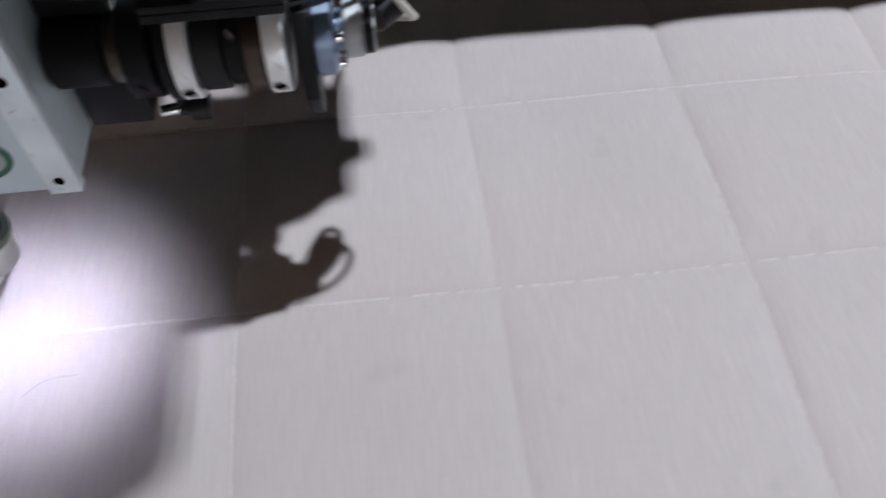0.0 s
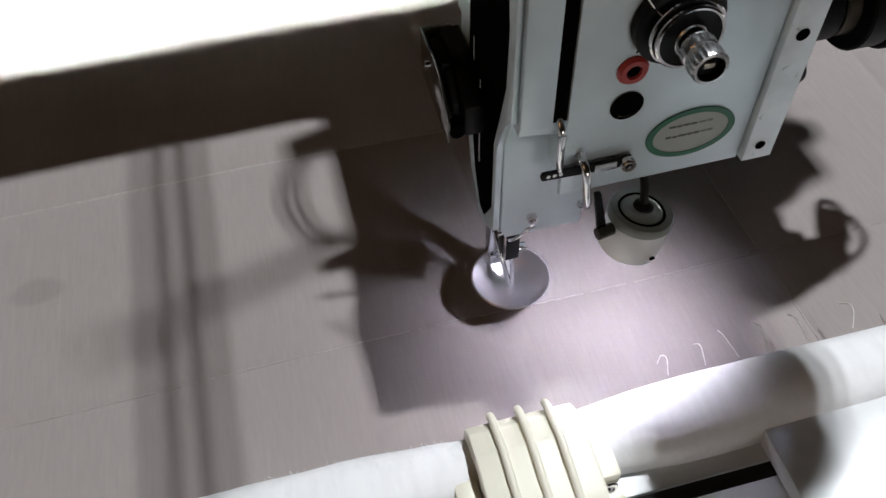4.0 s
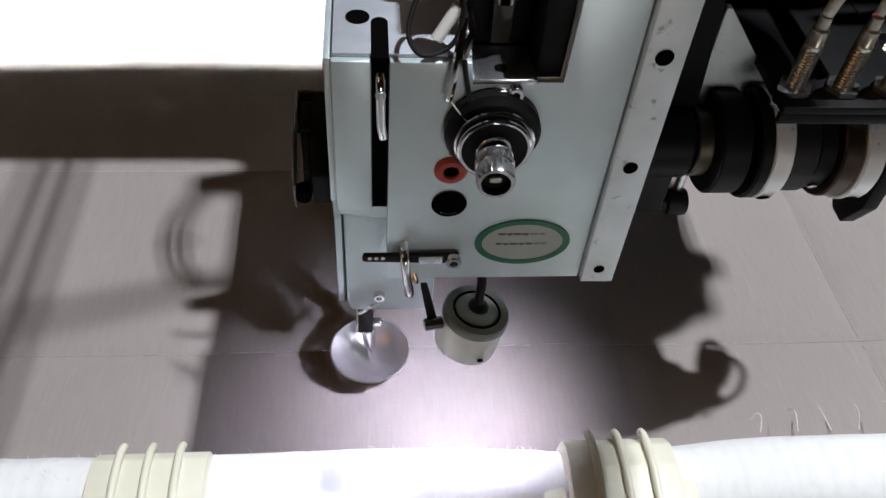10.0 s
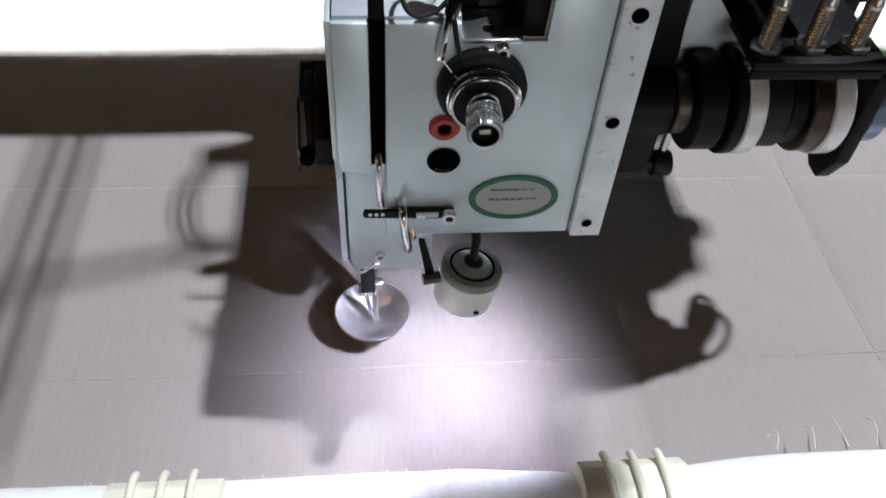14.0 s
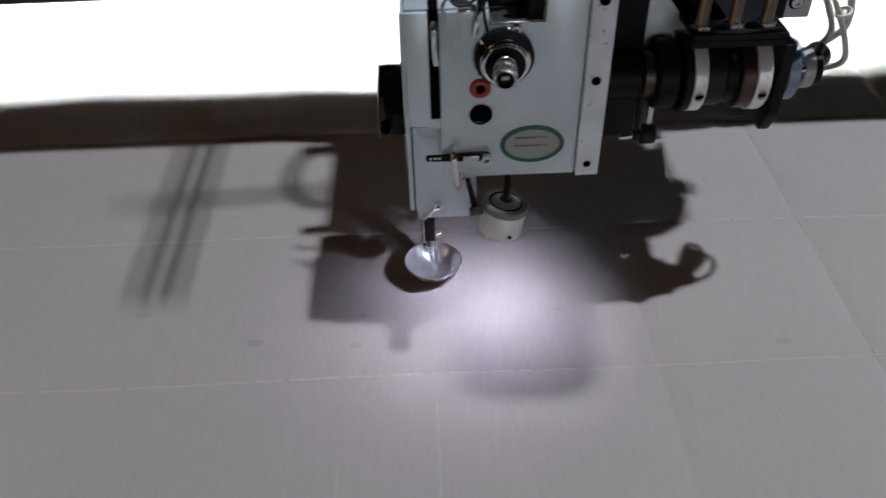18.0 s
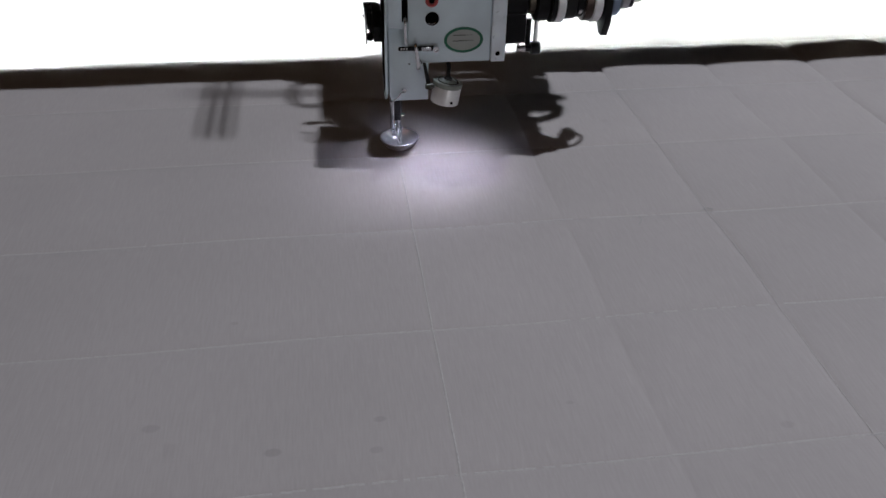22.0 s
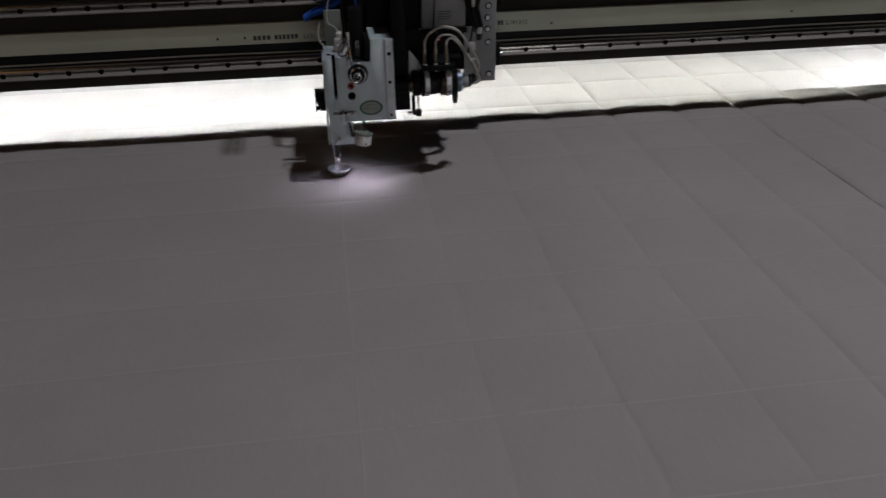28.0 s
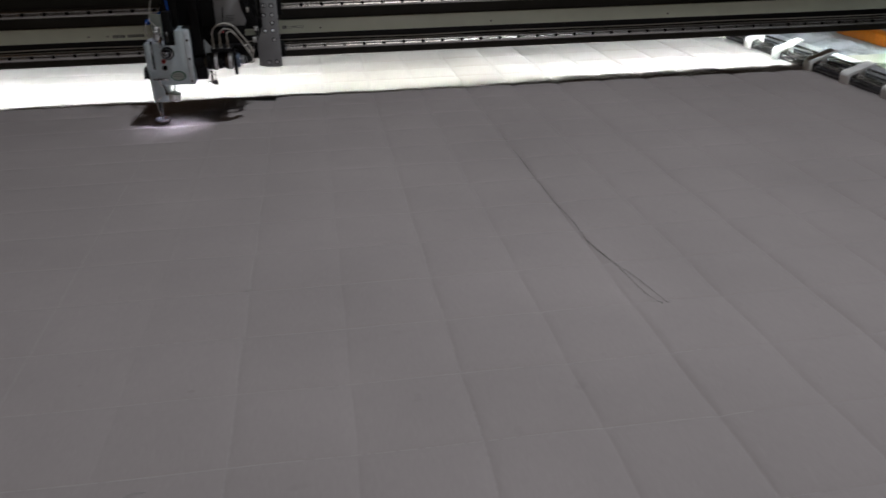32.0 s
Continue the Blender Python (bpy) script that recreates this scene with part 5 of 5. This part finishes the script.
    part("caster_post", box(0.140, 0.162, 0.180, 0.205, 0.420, 0.600, 0.003), BLACK, h)
    part("caster_arm", box(0.140, 0.240, 0.085, 0.205, 0.600, 0.612, 0.003), BLACK, h)
    # Unseen rounded body, added to cast the soft shadow beside the lamp pool.
    mot = bmesh.new()
    box(0.2320, 0.3160, -0.0480, 0.1200, 0.6135, 0.6895, 0.030, mot, 6)
    part("overhead_caster", mot, CASE, h, "grey rounded body above the head, placed for its shadow")
    return h


# ---- beyond the frame ----
def crumpled(sx, sy, k, label):
    bm = bmesh.new()
    bmesh.ops.create_grid(bm, x_segments=40, y_segments=40, size=0.5)
    for v in bm.verts:
        px, py = v.co.x * sx, v.co.y * sy
        v.co = Vector((px, py, 0.030 * noise.noise((px * 7 + k * 9, py * 7, 0)) + 0.016 * abs(noise.noise((px * 19, py * 19, k))) + 0.004 * noise.noise((px * 60, py * 60, k))))
    g = bmesh.ops.extrude_face_region(bm, geom=bm.faces[:])
    bmesh.ops.translate(bm, verts=[e for e in g["geom"] if isinstance(e, bmesh.types.BMVert)], vec=(0, 0, -0.004))
    f = part("plastic_film", bm, SHEET, None, label)
    return tagged(f, category="film", group="crumpled films")


def side_clutter():
    cb = thing("side_beam", "beige painted steel beam of the machine base beside the frame", "steel beam")
    part("flange", box(2.37, 3.6, 2.226, 2.375, -0.062, -0.050, 0.002), BEAM, cb)
    part("web", box(2.37, 3.6, 2.230, 2.340, -0.108, -0.0622, 0.003), BEAM, cb)
    for x in (2.40, 3.48):
        part("foot", box(x, x + 0.09, 2.235, 2.335, -0.85, -0.1082, 0.003), BEAM, cb)
    cr = thing("side_table", "low grey table with dark legs beside the frame", "table")
    part("table_top", box(2.40, 3.46, 2.39, 3.42, -0.120, -0.100, 0.002), CASE, cr)
    for x in (2.43, 3.39):
        for y in (2.64, 3.35):
            part("leg", box(x, x + 0.04, y, y + 0.04, -0.85, -0.1202, 0.002), DARK, cr)
    ob = thing("orange_bar", "orange enamelled steel bar lying on the side table", "bar")
    part("tube", box(-0.33, 0.33, -0.038, 0.038, 0, 0.05, 0.004), ORANGE, ob)
    part("end_cap", box(-0.336, -0.3302, -0.039, 0.039, 0.0, 0.051, 0.002), BLACK, ob)
    ob.matrix_basis = pose(2.930, 2.76, -0.100, 0, 0, 88)
    crumpled(0.40, 0.55, 0, "crumpled milky plastic film on the side table").matrix_basis = pose(2.61, 2.68, -0.075, 0, 0, 8)
    crumpled(0.30, 0.50, 1, "crumpled milky plastic film beside the orange bar").matrix_basis = pose(3.14, 2.95, -0.075, 0, 0, -12)
    bx = thing("carton", "beige carton with open flaps on the side table", "carton")
    part("body", box(3.06, 3.36, 2.41, 2.62, -0.099, -0.020, 0.003), BEAM, bx)
    part("flap", prism([(3.06, -0.0198), (3.02, 0.012), (3.022, 0.016), (3.066, -0.0198)], 2.412, 2.618, 0), STICKER, bx)
    part("flap", prism([(3.354, -0.0198), (3.40, 0.010), (3.402, 0.006), (3.36, -0.0198)], 2.412, 2.618, 0), STICKER, bx)
    lo = thing("pale_box", "tall pale box wrapped in crumpled milky film", "box")
    part("body", box(2.52, 2.86, 1.95, 2.21, -0.85, -0.1352, 0.006), SHEET, lo)
    wrap = bmesh.new()
    bmesh.ops.create_grid(wrap, x_segments=30, y_segments=24, size=0.5)
    for v in wrap.verts:
        px, py = v.co.x * 0.37, v.co.y * 0.29
        v.co = Vector((px + 2.69, py + 2.08, -0.128 + 0.010 * noise.noise((px * 14, py * 14, 5)) + 0.006 * abs(noise.noise((px * 40, py * 40, 2)))))
    ex = bmesh.ops.extrude_face_region(wrap, geom=wrap.faces[:])
    bmesh.ops.translate(wrap, verts=[e for e in ex["geom"] if isinstance(e, bmesh.types.BMVert)], vec=(0, 0, -0.006))
    part("film_wrap", wrap, SHEET, lo, "crumpled film over the top")


# ---- what moves ----
def head_x(t):
    return float(np.interp(t, (0, 7.2, 7.6, 8.0, 8.5, 9.0, 9.5, 10.0, 10.6, 32), (0.148, 0.148, 0.140, 0.119, 0.075, 0.031, 0.012, 0.004, 0.0, 0.0)))


def gantry_y(t):
    if t < 6.5:
        return float(np.interp(t, (0, 0.5, 1, 1.5, 2, 2.5, 3, 3.5, 4, 4.5, 6.5), (0.197, 0.148, 0.098, 0.055, 0.028, 0.014, 0.008, 0.016, 0.022, 0.009, 0.0)))
    return max(0.0, 0.0918 * (t - 13.58))


def motions():
    steps = [0, 0.5, 1, 1.5, 2, 2.5, 3, 3.5, 4, 4.5, 5.5, 6.5, 7.2, 7.6, 8, 8.5, 9, 9.5, 10, 10.6, 12, 13.3, 13.6, 13.9, 14.4, 16, 20, 24, 28, 32]
    walk(GANTRY, [(t, pose(0, gantry_y(t), 0)) for t in steps])
    walk(HEAD, [(t, pose(head_x(t), gantry_y(t), 0)) for t in steps])
    # take-up lever and needle: slow turns by hand around 11 to 13 s, running otherwise
    turn = [(0, 1), (0.3, 0), (0.6, 1), (0.9, 0), (1.2, 1), (1.5, 0), (1.8, 1), (2.1, 0), (2.5, 0.9), (3.0, 0.25), (3.6, 0.2), (4.5, 0.3), (6.5, 0.8), (7.5, 0.85), (9.0, 1), (11.2, 1), (11.5, 0.2), (11.85, 0.1), (12.0, 0.9),
            (12.3, 0.85), (12.6, 0.5), (13.0, 0.1), (13.5, 0.1)]
    t, up = 13.8, 1
    while t < 32:
        turn.append((round(t, 2), up))
        t, up = t + 0.3, 1 - up
    turn.append((32, 1))
    walk(TAKE_UP[0], [(a, pose(0, 0, 0.128 + 0.080 * u)) for a, u in turn])
    walk(NEEDLE[0], [(a, pose(0.0030, 0.0345, 0.004 + 0.018 * u)) for a, u in turn])
    spin, rows = 0.0, []
    at = DRIVE[0][1]
    for k in range(0, 321):
        a = k / 10
        runs = a < 2.4 or a > 13.6
        rows.append((a, pose(*at, spin, 0, 0)))
        spin = (spin + (83 if runs else (9 if 11.2 < a < 13.4 else 0)))
    walk(DRIVE[0][0], rows)
    for ob, y0 in SEAM_PIECES:
        mid = 13.58 + (y0 + 0.075 - 0.035) / 0.0918
        a, b = max(13.5, mid - 0.9), min(31.9, mid + 0.9)
        low = pose(0, 0, -0.0065)
        top = pose(0, 0, 0.0002)
        if mid > 31.5:
            walk(ob, [(0, low), (32, low)])
        else:
            walk(ob, [(0, low), (a, low), (b, top), (32, top)])


hall()
clamping_frame()
quilt()
new_seam()
cloth_threads()
GANTRY = gantry()
HEAD = sewing_head()
side_clutter()
motions()
